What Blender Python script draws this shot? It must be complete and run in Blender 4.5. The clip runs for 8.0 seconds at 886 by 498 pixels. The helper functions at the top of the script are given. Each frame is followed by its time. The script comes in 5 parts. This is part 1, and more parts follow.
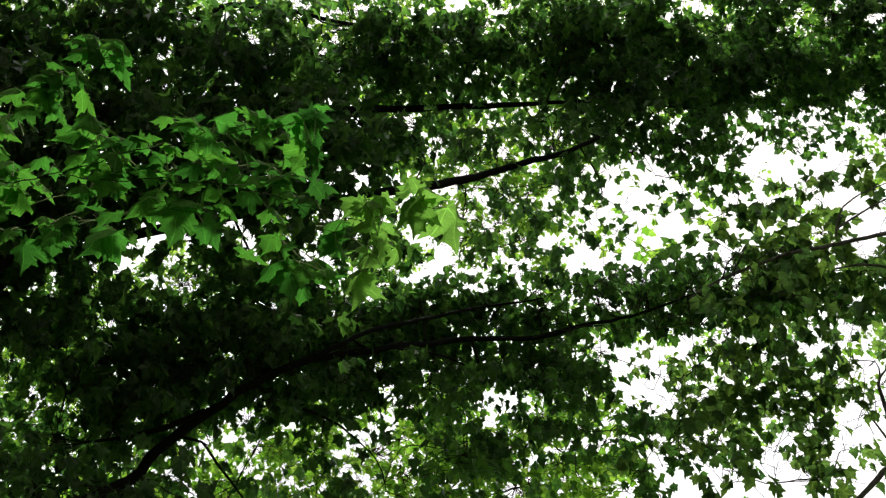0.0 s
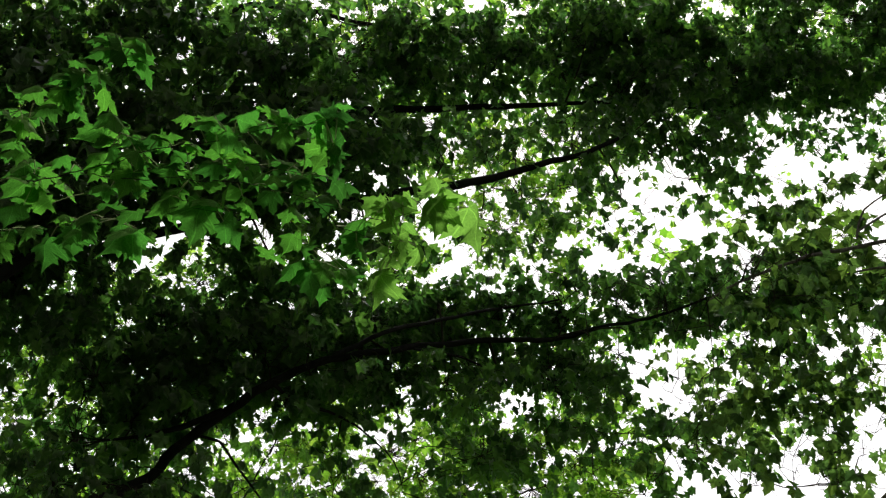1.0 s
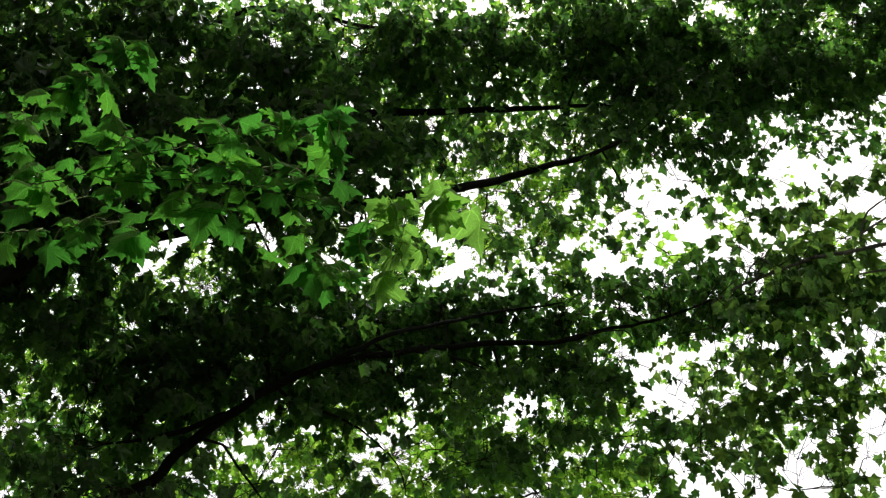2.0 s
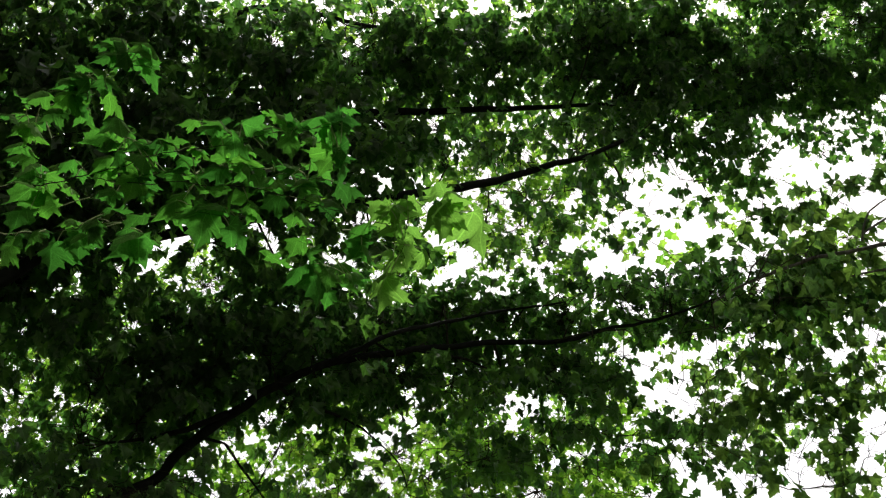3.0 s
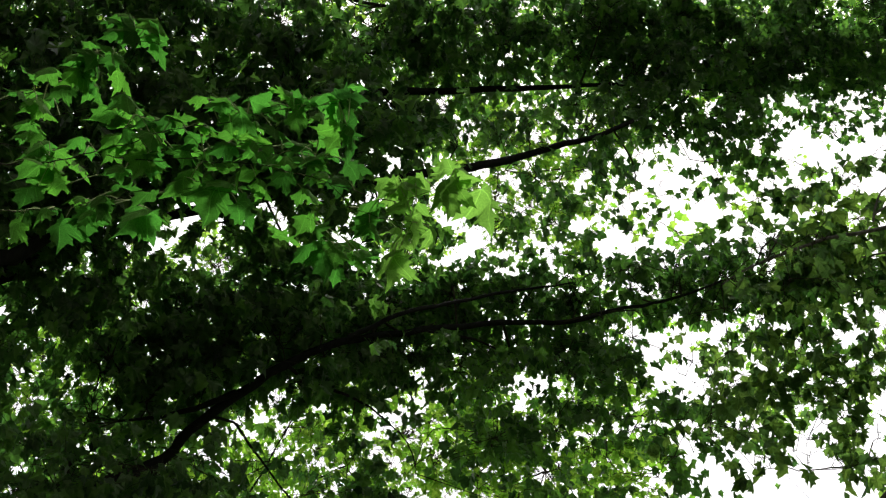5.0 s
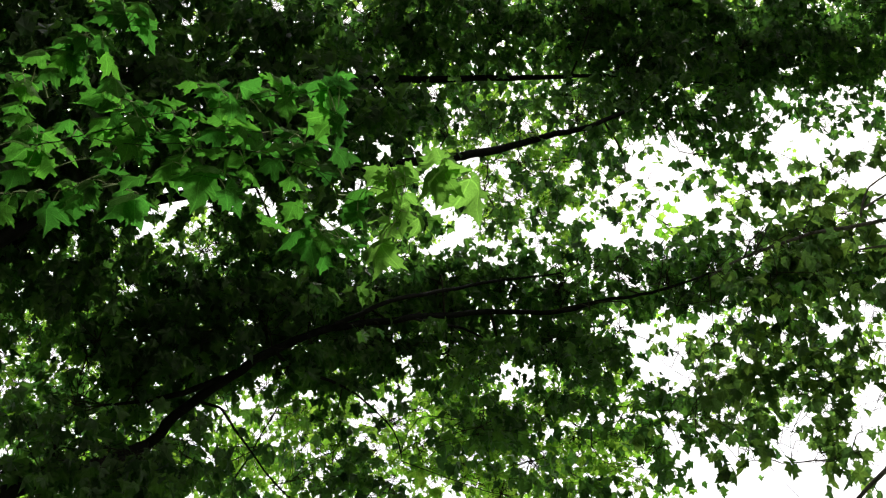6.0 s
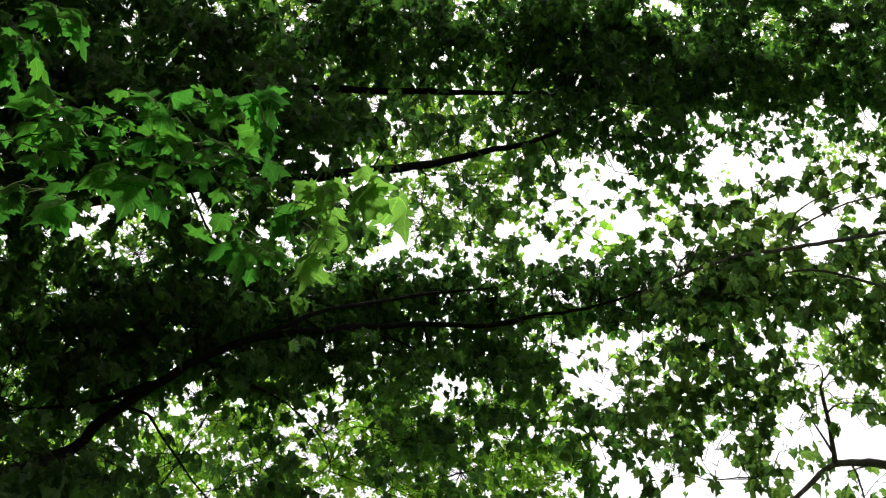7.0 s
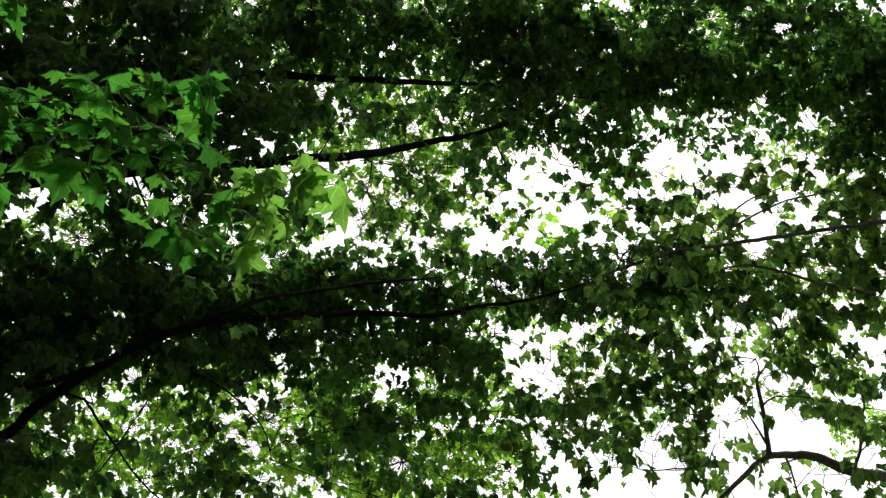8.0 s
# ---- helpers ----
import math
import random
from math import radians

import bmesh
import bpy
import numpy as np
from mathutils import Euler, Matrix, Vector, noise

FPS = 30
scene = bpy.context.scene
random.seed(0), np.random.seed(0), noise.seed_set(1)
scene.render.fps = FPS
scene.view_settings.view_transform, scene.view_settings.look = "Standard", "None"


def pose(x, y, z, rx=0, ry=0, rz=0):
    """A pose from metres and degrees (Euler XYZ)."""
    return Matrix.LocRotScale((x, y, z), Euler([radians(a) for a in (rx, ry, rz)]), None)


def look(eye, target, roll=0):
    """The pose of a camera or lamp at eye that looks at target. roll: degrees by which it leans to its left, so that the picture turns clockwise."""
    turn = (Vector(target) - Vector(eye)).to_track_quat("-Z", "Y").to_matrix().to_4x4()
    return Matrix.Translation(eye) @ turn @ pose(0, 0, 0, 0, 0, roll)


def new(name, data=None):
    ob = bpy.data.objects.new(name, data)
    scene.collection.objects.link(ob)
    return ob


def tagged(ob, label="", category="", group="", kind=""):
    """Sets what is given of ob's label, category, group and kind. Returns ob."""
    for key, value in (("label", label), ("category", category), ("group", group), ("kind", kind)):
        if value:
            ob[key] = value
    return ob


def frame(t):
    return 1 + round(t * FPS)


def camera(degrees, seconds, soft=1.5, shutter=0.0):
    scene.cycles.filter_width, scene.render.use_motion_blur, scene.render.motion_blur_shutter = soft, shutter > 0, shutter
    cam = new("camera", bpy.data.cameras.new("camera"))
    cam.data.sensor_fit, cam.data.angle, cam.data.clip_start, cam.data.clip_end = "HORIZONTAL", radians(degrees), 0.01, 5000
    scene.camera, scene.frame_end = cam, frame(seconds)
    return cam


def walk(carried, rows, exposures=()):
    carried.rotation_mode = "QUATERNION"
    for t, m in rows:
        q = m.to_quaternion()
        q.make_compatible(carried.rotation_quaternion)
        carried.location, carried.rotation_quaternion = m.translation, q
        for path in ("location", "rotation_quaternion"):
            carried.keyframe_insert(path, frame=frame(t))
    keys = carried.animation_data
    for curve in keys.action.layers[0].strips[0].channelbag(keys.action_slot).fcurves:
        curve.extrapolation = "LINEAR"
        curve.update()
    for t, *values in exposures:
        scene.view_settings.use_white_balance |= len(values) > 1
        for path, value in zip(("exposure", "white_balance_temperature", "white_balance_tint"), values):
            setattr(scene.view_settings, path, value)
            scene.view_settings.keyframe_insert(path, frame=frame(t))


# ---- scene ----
cam = camera(46.0, 8.0, soft=1.25)
PATH = [
    (0.0, pose(0.011, -0.013, 1.596, 122.12, 0.82, -0.88)),
    (0.5, pose(0.002, -0.003, 1.601, 122.21, 0.44, -0.55)),
    (1.0, pose(-0.001, -0.000, 1.603, 122.17, 0.09, -0.30)),
    (1.5, pose(-0.000, 0.005, 1.599, 122.36, 0.10, -0.13)),
    (3.0, pose(-0.002, -0.007, 1.605, 122.25, -0.00, -0.06)),
    (3.5, pose(-0.000, 0.000, 1.600, 122.00, 0.00, -0.00)),
    (4.0, pose(-0.006, -0.002, 1.597, 121.85, -0.12, 0.09)),
    (4.5, pose(-0.001, 0.003, 1.599, 121.65, -0.37, 0.36)),
    (6.0, pose(0.005, 0.000, 1.601, 120.60, -0.81, -0.62)),
    (6.5, pose(0.021, -0.019, 1.603, 120.67, -0.80, -2.60)),
    (7.0, pose(0.036, -0.037, 1.602, 121.15, -0.64, -4.32)),
    (7.5, pose(0.045, -0.042, 1.602, 121.19, -0.43, -5.75)),
    (8.0, pose(0.057, -0.050, 1.598, 120.59, -0.08, -7.31)),
]
walk(cam, PATH, exposures=[(0.0, 0.57), (1.5, 0.55), (3.5, 0.67), (6.0, 0.76), (7.0, 0.66), (8.0, 0.53)])

# ---- sky, sun, exposure ----
world = bpy.data.worlds.new("sky")
scene.world = world
world.use_nodes = True
wn = world.node_tree
wn.nodes.clear()
sky = wn.nodes.new("ShaderNodeTexSky")
sky.sky_type = "NISHITA"
sky.sun_disc = False
sky.sun_elevation = radians(56)
sky.sun_rotation = radians(15)
sky.air_density, sky.dust_density = 1.0, 3.0
veil = wn.nodes.new("ShaderNodeMix")          # bright even cloud in front of the blue
veil.data_type = "RGBA"
veil.inputs["Factor"].default_value = 0.75
veil.inputs[7].default_value = (10.2, 9.8, 9.6, 1)
back = wn.nodes.new("ShaderNodeBackground")
back.inputs["Strength"].default_value = 0.12
wout = wn.nodes.new("ShaderNodeOutputWorld")
wn.links.new(sky.outputs[0], veil.inputs[6])
wn.links.new(veil.outputs[2], back.inputs[0])
wn.links.new(back.outputs[0], wout.inputs[0])

sun = new("sun", bpy.data.lights.new("sun", "SUN"))
sun.data.energy, sun.data.angle, sun.data.color = 4.6, radians(14), (1.0, 0.97, 0.9)
sun.matrix_world = look((5.2, 19.5, 30), (0, 0, 0))

# ---- plan of the trees: x, y, z and thickness of limbs; x, y, z and size of leaf clumps and of openings ----
LIMB_LOW = [(-3.20, 4.75, 2.60, 0.085), (-2.50, 4.65, 2.85, 0.052), (-1.71, 5.53, 3.51, 0.033), (-1.46, 5.51, 3.73, 0.030), (-1.19, 5.49, 3.95, 0.027), (-0.94, 5.49, 4.14, 0.026), (-0.62, 5.59, 4.36, 0.022), (-0.29, 5.74, 4.49, 0.021), (0.20, 5.99, 4.66, 0.019), (0.82, 6.24, 4.82, 0.016), (1.15, 6.38, 4.97, 0.014), (1.51, 6.53, 5.12, 0.011), (1.96, 6.62, 5.35, 0.008)]
LIMB_FORK = [(-0.62, 5.59, 4.36, 0.017), (-0.32, 5.60, 4.52, 0.014), (-0.01, 5.75, 4.67, 0.012), (0.35, 5.97, 4.88, 0.010), (0.84, 6.28, 5.14, 0.006)]
LIMB_MID = [(-3.20, 4.75, 3.90, 0.110), (-2.60, 4.75, 4.20, 0.065), (-1.99, 5.32, 4.97, 0.036), (-1.28, 5.39, 5.24, 0.034), (-0.51, 5.33, 5.33, 0.031), (-0.08, 5.30, 5.39, 0.029), (0.27, 5.35, 5.50, 0.026), (0.65, 5.46, 5.70, 0.022), (0.96, 5.50, 5.82, 0.018), (1.24, 5.52, 5.97, 0.012), (1.33, 5.59, 6.06, 0.006)]
LIMB_HIGH = [(-3.20, 4.75, 4.90, 0.110), (-2.50, 4.85, 5.30, 0.060), (-2.06, 4.78, 5.28, 0.045), (-1.40, 4.99, 5.68, 0.038), (-0.82, 5.27, 5.99, 0.030), (-0.32, 5.42, 6.14, 0.026), (0.06, 5.49, 6.21, 0.023), (0.58, 5.64, 6.35, 0.020), (1.16, 5.79, 6.49, 0.011), (1.59, 5.88, 6.53, 0.007), (2.18, 6.05, 6.63, 0.004)]
LIMB_TOP = [(-3.20, 4.75, 5.30, 0.100), (-2.40, 4.82, 5.78, 0.050), (-2.06, 4.84, 6.12, 0.045), (-1.77, 4.79, 6.39, 0.040), (-1.41, 4.77, 6.80, 0.032), (-0.86, 4.86, 7.22, 0.022), (0.07, 5.13, 7.72, 0.010)]
LIMB_UPPER = [(-2.06, 4.84, 6.12, 0.030), (-1.52, 4.98, 6.46, 0.024), (-1.27, 5.07, 6.69, 0.020), (-0.87, 5.24, 6.81, 0.016), (-0.34, 5.42, 6.88, 0.012), (0.49, 5.69, 7.21, 0.008)]
LIMB_LEFT = [(-3.20, 4.75, 3.20, 0.110), (-2.43, 4.53, 4.17, 0.055), (-2.25, 4.56, 4.30, 0.045), (-2.12, 4.60, 4.43, 0.034), (-1.95, 4.68, 4.67, 0.020), (-1.67, 4.83, 5.00, 0.010)]
LIMB_UNDER = [(-1.39, 5.55, 3.85, 0.010), (-1.26, 5.67, 3.85, 0.008), (-1.17, 5.73, 3.75, 0.008), (-1.06, 5.92, 3.64, 0.006), (-0.89, 6.13, 3.49, 0.005), (-0.76, 6.28, 3.44, 0.003)]
LIMB_SIDE = [(-0.15, 5.74, 4.49, 0.009), (0.16, 5.95, 4.53, 0.008), (0.44, 6.10, 4.48, 0.006), (0.77, 6.30, 4.54, 0.005), (0.97, 6.44, 4.51, 0.003)]
LIMB_DROP = [(-0.94, 5.49, 4.14, 0.011), (-0.81, 5.63, 4.10, 0.010), (-0.62, 5.66, 4.05, 0.009), (-0.48, 5.80, 4.02, 0.006), (-0.27, 6.01, 3.87, 0.004), (-0.22, 6.18, 3.79, 0.003)]
R_MAIN = [(5.06, 8.06, 4.41, 0.053), (4.75, 7.97, 4.43, 0.047), (4.47, 7.88, 4.44, 0.043), (4.23, 7.78, 4.47, 0.039), (4.00, 7.69, 4.48, 0.034), (3.68, 7.63, 4.45, 0.027)]
R_DOWN = [(3.68, 7.63, 4.45, 0.025), (3.55, 7.63, 4.37, 0.023), (3.41, 7.67, 4.24, 0.020), (3.24, 7.65, 4.10, 0.017), (2.86, 7.69, 3.74, 0.012), (2.46, 7.72, 3.56, 0.006)]
R_UP = [(3.69, 7.62, 4.45, 0.022), (3.64, 7.50, 4.57, 0.019), (3.57, 7.35, 4.74, 0.016), (3.51, 7.25, 4.92, 0.012), (3.56, 7.20, 5.00, 0.007), (3.62, 7.15, 5.06, 0.003)]
R_SIDE = [(3.66, 7.58, 4.53, 0.011), (3.54, 7.47, 4.64, 0.008), (3.44, 7.38, 4.71, 0.006), (3.39, 7.33, 4.80, 0.003)]
R_RISE = [(4.53, 7.88, 4.44, 0.017), (4.51, 7.70, 4.54, 0.013), (4.45, 7.51, 4.68, 0.010), (4.40, 7.30, 4.84, 0.007), (4.35, 7.24, 4.96, 0.004)]
R_SPUR = [(3.83, 7.66, 4.46, 0.011), (3.86, 7.65, 4.37, 0.009), (3.92, 7.73, 4.23, 0.007), (3.94, 7.71, 4.05, 0.004)]
R_FAR = [(5.40, 6.90, 6.22, 0.026), (4.65, 6.47, 6.06, 0.020), (4.04, 6.37, 5.90, 0.017), (3.65, 6.36, 5.80, 0.016), (3.10, 6.38, 5.68, 0.015), (2.65, 6.38, 5.57, 0.013), (2.17, 6.44, 5.38, 0.010), (1.91, 6.45, 5.22, 0.006)]
R_TWIG = [(2.96, 6.19, 5.58, 0.009), (2.99, 6.11, 5.72, 0.007), (3.10, 6.09, 5.83, 0.006), (3.44, 5.99, 5.96, 0.004)]
R_TWIGS_END = [(2.98, 6.16, 5.64, 0.008), (3.32, 6.08, 5.82, 0.007), (3.57, 6.02, 5.89, 0.006), (3.86, 6.05, 6.00, 0.004)]
LIMB_STUB = [(-1.21, 5.48, 3.97, 0.018), (-1.41, 5.43, 3.86, 0.016), (-1.60, 5.40, 3.80, 0.012), (-1.83, 5.38, 3.75, 0.006)]
R_CROSS = [(4.35, 6.70, 5.47, 0.014), (3.86, 6.71, 5.55, 0.012), (3.37, 6.62, 5.61, 0.010), (2.94, 6.61, 5.53, 0.006)]
R_BARE = [(3.23, 7.80, 4.40, 0.010), (2.91, 7.72, 4.34, 0.006), (2.63, 7.64, 4.28, 0.005), (2.53, 7.62, 4.31, 0.004), (2.31, 7.64, 4.28, 0.003)]
CLUMPS_HIGH_A = [
    (-0.65, 5.50, 6.58, 0.34), (-0.18, 5.59, 6.61, 0.32), (0.35, 5.64, 6.73, 0.30), (0.90, 5.83, 6.80, 0.33), (1.42, 5.89, 6.90, 0.26),
    (1.99, 5.98, 6.93, 0.38), (2.61, 6.12, 7.09, 0.39), (3.22, 6.23, 7.30, 0.38), (3.58, 6.37, 7.07, 0.31), (-0.39, 5.53, 5.96, 0.25),
    (1.73, 5.99, 6.55, 0.25), (2.25, 6.13, 6.70, 0.24), (2.83, 6.29, 6.83, 0.15), (1.65, 5.96, 6.21, 0.16), (3.99, 6.43, 7.36, 0.41),
]
CLUMPS_HIGH_B = [
    (-0.81, 5.37, 6.78, 0.24), (1.15, 5.69, 7.03, 0.15), (2.86, 6.08, 7.53, 0.27), (0.19, 5.61, 6.96, 0.25), (0.61, 5.70, 7.01, 0.25),
    (0.95, 5.73, 7.15, 0.25), (1.69, 5.82, 7.19, 0.30), (2.31, 5.97, 7.33, 0.26), (4.40, 6.28, 7.59, 0.41), (4.87, 6.58, 7.31, 0.42),
    (5.26, 6.43, 7.73, 0.47), (4.40, 6.60, 7.08, 0.28), (1.92, 6.01, 6.33, 0.20), (1.53, 5.98, 6.18, 0.17), (1.33, 5.97, 6.02, 0.11),
]
CLUMPS_HIGH = CLUMPS_HIGH_A + CLUMPS_HIGH_B
CLUMPS_NEAR_TRUNK = [
    (-2.35, 4.47, 5.77, 0.36), (-1.96, 4.56, 6.00, 0.34), (-1.50, 4.82, 5.96, 0.33), (-1.09, 4.93, 6.16, 0.32), (-0.94, 5.12, 5.86, 0.29),
    (-1.40, 4.97, 5.73, 0.28), (-2.27, 4.58, 5.21, 0.35), (-1.90, 4.74, 5.33, 0.32), (-1.47, 4.79, 5.25, 0.31), (-1.02, 4.99, 5.32, 0.29),
    (-0.64, 5.15, 5.44, 0.24), (-2.56, 4.28, 5.32, 0.36), (-2.51, 4.49, 4.79, 0.33), (-2.11, 4.70, 4.83, 0.28), (-1.74, 4.85, 4.97, 0.19),
    (-2.68, 4.07, 5.65, 0.39), (-2.05, 4.82, 4.65, 0.19), (-2.25, 4.63, 4.57, 0.21), (-1.27, 5.03, 5.06, 0.23), (-0.90, 5.23, 5.11, 0.19),
    (-1.33, 5.15, 4.86, 0.12), (-0.50, 5.33, 5.14, 0.16), (-1.87, 4.88, 4.73, 0.13),
]
CLUMPS_LOW = [
    (-2.29, 5.16, 4.38, 0.30), (-1.98, 5.34, 4.48, 0.29), (-1.61, 5.41, 4.55, 0.27), (-1.25, 5.59, 4.63, 0.29), (-0.89, 5.91, 4.78, 0.31),
    (-0.46, 6.12, 4.83, 0.30), (-0.02, 6.28, 4.94, 0.29), (0.42, 6.39, 5.15, 0.26), (0.88, 6.59, 5.21, 0.22), (1.32, 6.74, 5.34, 0.22),
    (1.67, 6.85, 5.36, 0.25), (2.06, 6.93, 5.60, 0.26), (-2.58, 4.85, 4.49, 0.28), (-2.58, 5.11, 4.08, 0.31), (-1.06, 5.54, 4.90, 0.16),
    (-1.35, 5.46, 4.85, 0.14), (-1.94, 5.30, 4.72, 0.13), (-0.61, 5.93, 5.13, 0.15), (-0.24, 6.05, 5.12, 0.15),
]
CLUMPS_UNDER_A = [
    (-1.88, 5.24, 4.07, 0.26), (-1.56, 5.45, 4.10, 0.24), (-1.26, 5.46, 4.28, 0.25), (-1.97, 5.45, 3.73, 0.25), (-2.24, 5.33, 3.55, 0.24),
    (-0.76, 5.71, 4.25, 0.25), (-0.36, 5.88, 4.37, 0.26), (0.06, 5.99, 4.38, 0.27), (0.80, 6.24, 4.54, 0.24), (1.13, 6.46, 4.56, 0.23),
    (1.02, 6.60, 4.34, 0.23), (0.28, 6.42, 4.06, 0.22), (1.30, 6.47, 4.74, 0.17), (1.30, 6.72, 4.34, 0.21), (1.05, 6.77, 4.08, 0.19),
    (0.70, 6.59, 4.17, 0.23),
]
CLUMPS_UNDER_B = [
    (-1.62, 5.74, 3.64, 0.23), (-1.28, 5.99, 3.62, 0.23), (-0.09, 6.40, 3.91, 0.22), (-0.63, 6.13, 3.77, 0.21), (1.47, 6.78, 4.24, 0.15),
    (1.53, 6.87, 4.10, 0.15), (1.69, 6.95, 4.16, 0.12), (1.40, 6.85, 3.95, 0.16), (1.66, 7.04, 4.01, 0.08), (1.88, 7.06, 4.35, 0.11),
    (1.91, 7.00, 4.45, 0.10), (1.57, 6.82, 4.36, 0.12), (-1.69, 5.30, 4.17, 0.19), (-1.44, 5.43, 3.95, 0.14), (-1.69, 5.37, 3.86, 0.17),
]
CLUMPS_UNDER = CLUMPS_UNDER_A + CLUMPS_UNDER_B
CLUMPS_MID = [
    (-1.47, 5.10, 3.44, 0.09), (-0.15, 5.40, 5.23, 0.13), (-0.29, 5.41, 5.02, 0.13), (0.29, 5.71, 5.11, 0.12), (0.28, 5.65, 5.39, 0.18),
    (0.55, 5.63, 5.61, 0.17), (0.82, 5.71, 5.67, 0.17), (0.66, 5.81, 5.32, 0.17), (0.97, 5.63, 5.79, 0.15), (0.43, 5.39, 5.80, 0.17),
    (0.02, 5.31, 5.56, 0.16), (1.74, 5.84, 5.85, 0.09), (1.89, 5.81, 5.88, 0.08), (1.58, 6.10, 5.42, 0.09), (1.25, 5.86, 5.63, 0.06),
    (-0.62, 5.88, 3.89, 0.13), (-0.82, 6.07, 3.58, 0.23), (-0.29, 6.31, 3.58, 0.24), (0.42, 6.60, 3.68, 0.22), (0.83, 6.70, 3.71, 0.18),
]
CLUMPS_FILL_A = [
    (0.92, 5.71, 6.05, 0.15), (1.17, 5.84, 6.03, 0.13), (0.85, 5.71, 6.24, 0.13), (1.29, 5.77, 6.14, 0.13), (1.36, 5.60, 7.17, 0.17),
    (1.03, 5.62, 7.13, 0.15), (0.43, 5.54, 6.89, 0.15), (-2.03, 5.48, 3.97, 0.13), (0.68, 5.46, 7.20, 0.21), (1.11, 5.51, 7.31, 0.21),
    (1.55, 5.61, 7.35, 0.21), (2.23, 5.75, 7.50, 0.22), (2.79, 5.80, 7.61, 0.24), (3.27, 5.89, 7.64, 0.24), (3.09, 6.01, 7.46, 0.18),
    (-1.80, 5.52, 4.09, 0.15), (-1.60, 5.63, 4.11, 0.14), (-1.36, 5.61, 4.32, 0.15),
]
CLUMPS_FILL_B = [
    (-1.17, 5.74, 4.30, 0.13), (-1.96, 5.33, 4.01, 0.13), (-0.70, 5.20, 4.22, 0.08), (0.81, 6.55, 5.09, 0.14), (0.58, 6.47, 5.02, 0.12),
    (-0.96, 6.48, 5.00, 0.22), (-0.62, 6.56, 5.07, 0.22), (-0.26, 6.65, 5.11, 0.22), (0.11, 6.73, 5.18, 0.21), (-0.69, 6.25, 4.63, 0.15),
    (-0.32, 6.34, 4.67, 0.15), (-0.97, 6.15, 4.58, 0.15), (-1.65, 4.67, 6.01, 0.20), (-1.58, 4.82, 5.78, 0.15), (-1.69, 4.67, 5.83, 0.13),
    (-1.39, 5.70, 4.18, 0.15), (-1.29, 5.81, 4.01, 0.13), (0.87, 6.40, 5.32, 0.13),
]
CLUMPS_FILL_C = [
    (1.12, 6.50, 5.35, 0.11), (0.69, 6.17, 5.32, 0.12), (-1.02, 5.40, 4.29, 0.16), (-0.87, 5.63, 4.11, 0.15), (-1.71, 5.21, 3.45, 0.18),
    (-1.35, 5.33, 3.46, 0.13), (-2.00, 5.26, 3.37, 0.18), (-1.50, 5.05, 3.33, 0.14), (-1.70, 5.09, 3.26, 0.17), (1.09, 6.31, 5.27, 0.16),
    (1.59, 6.38, 5.35, 0.18), (2.29, 6.88, 5.50, 0.21), (2.88, 7.10, 5.52, 0.22), (3.27, 7.10, 5.52, 0.20), (0.22, 6.52, 4.76, 0.19),
    (0.58, 6.61, 4.80, 0.20), (0.37, 6.53, 4.55, 0.15),
]
CLUMPS_FILL = CLUMPS_FILL_A + CLUMPS_FILL_B + CLUMPS_FILL_C
R_CLUMPS_UPPER = [
    (2.34, 6.75, 5.70, 0.24), (2.18, 6.52, 5.88, 0.19), (2.42, 6.53, 6.06, 0.18), (2.79, 6.94, 5.78, 0.33), (3.18, 7.05, 5.80, 0.33),
    (3.18, 6.88, 6.06, 0.20), (2.58, 7.00, 5.49, 0.28), (2.92, 7.26, 5.26, 0.24), (2.34, 7.04, 5.25, 0.24), (2.12, 7.13, 5.10, 0.17),
    (2.70, 7.35, 5.12, 0.22), (3.53, 7.13, 5.85, 0.36), (3.09, 6.72, 6.33, 0.20), (2.79, 6.61, 6.31, 0.13), (3.49, 6.70, 6.54, 0.16),
    (3.94, 7.15, 6.02, 0.41), (3.94, 6.86, 6.48, 0.32), (4.35, 7.11, 6.26, 0.41), (4.64, 6.82, 6.91, 0.42), (5.07, 7.08, 6.69, 0.42),
]
R_CLUMPS_LOWER = [
    (2.18, 7.17, 4.84, 0.18), (2.55, 7.33, 4.77, 0.21), (2.97, 7.36, 4.92, 0.24), (3.32, 7.24, 5.11, 0.24), (3.14, 7.68, 4.59, 0.22),
    (2.75, 7.61, 4.52, 0.19), (3.45, 7.56, 4.78, 0.22), (1.95, 7.33, 4.59, 0.12), (3.80, 7.33, 5.35, 0.31), (4.16, 7.23, 5.50, 0.36),
    (4.12, 7.63, 5.05, 0.22), (3.71, 7.54, 5.01, 0.20), (2.36, 7.61, 4.52, 0.14), (3.05, 7.82, 4.37, 0.15), (3.40, 7.92, 4.41, 0.18),
    (4.39, 7.51, 5.24, 0.27), (4.80, 7.15, 6.02, 0.41), (4.62, 7.89, 4.82, 0.23), (4.07, 8.11, 4.47, 0.18), (2.14, 7.24, 4.73, 0.14),
    (2.34, 7.42, 4.63, 0.13), (2.75, 7.47, 4.74, 0.18), (3.10, 7.45, 4.78, 0.16),
]
FILL_UPPER = [
    (-0.52, 5.28, 6.55, 0.16), (-0.45, 5.32, 6.55, 0.16), (0.24, 5.44, 6.93, 0.17), (-0.41, 5.63, 6.10, 0.16),
]
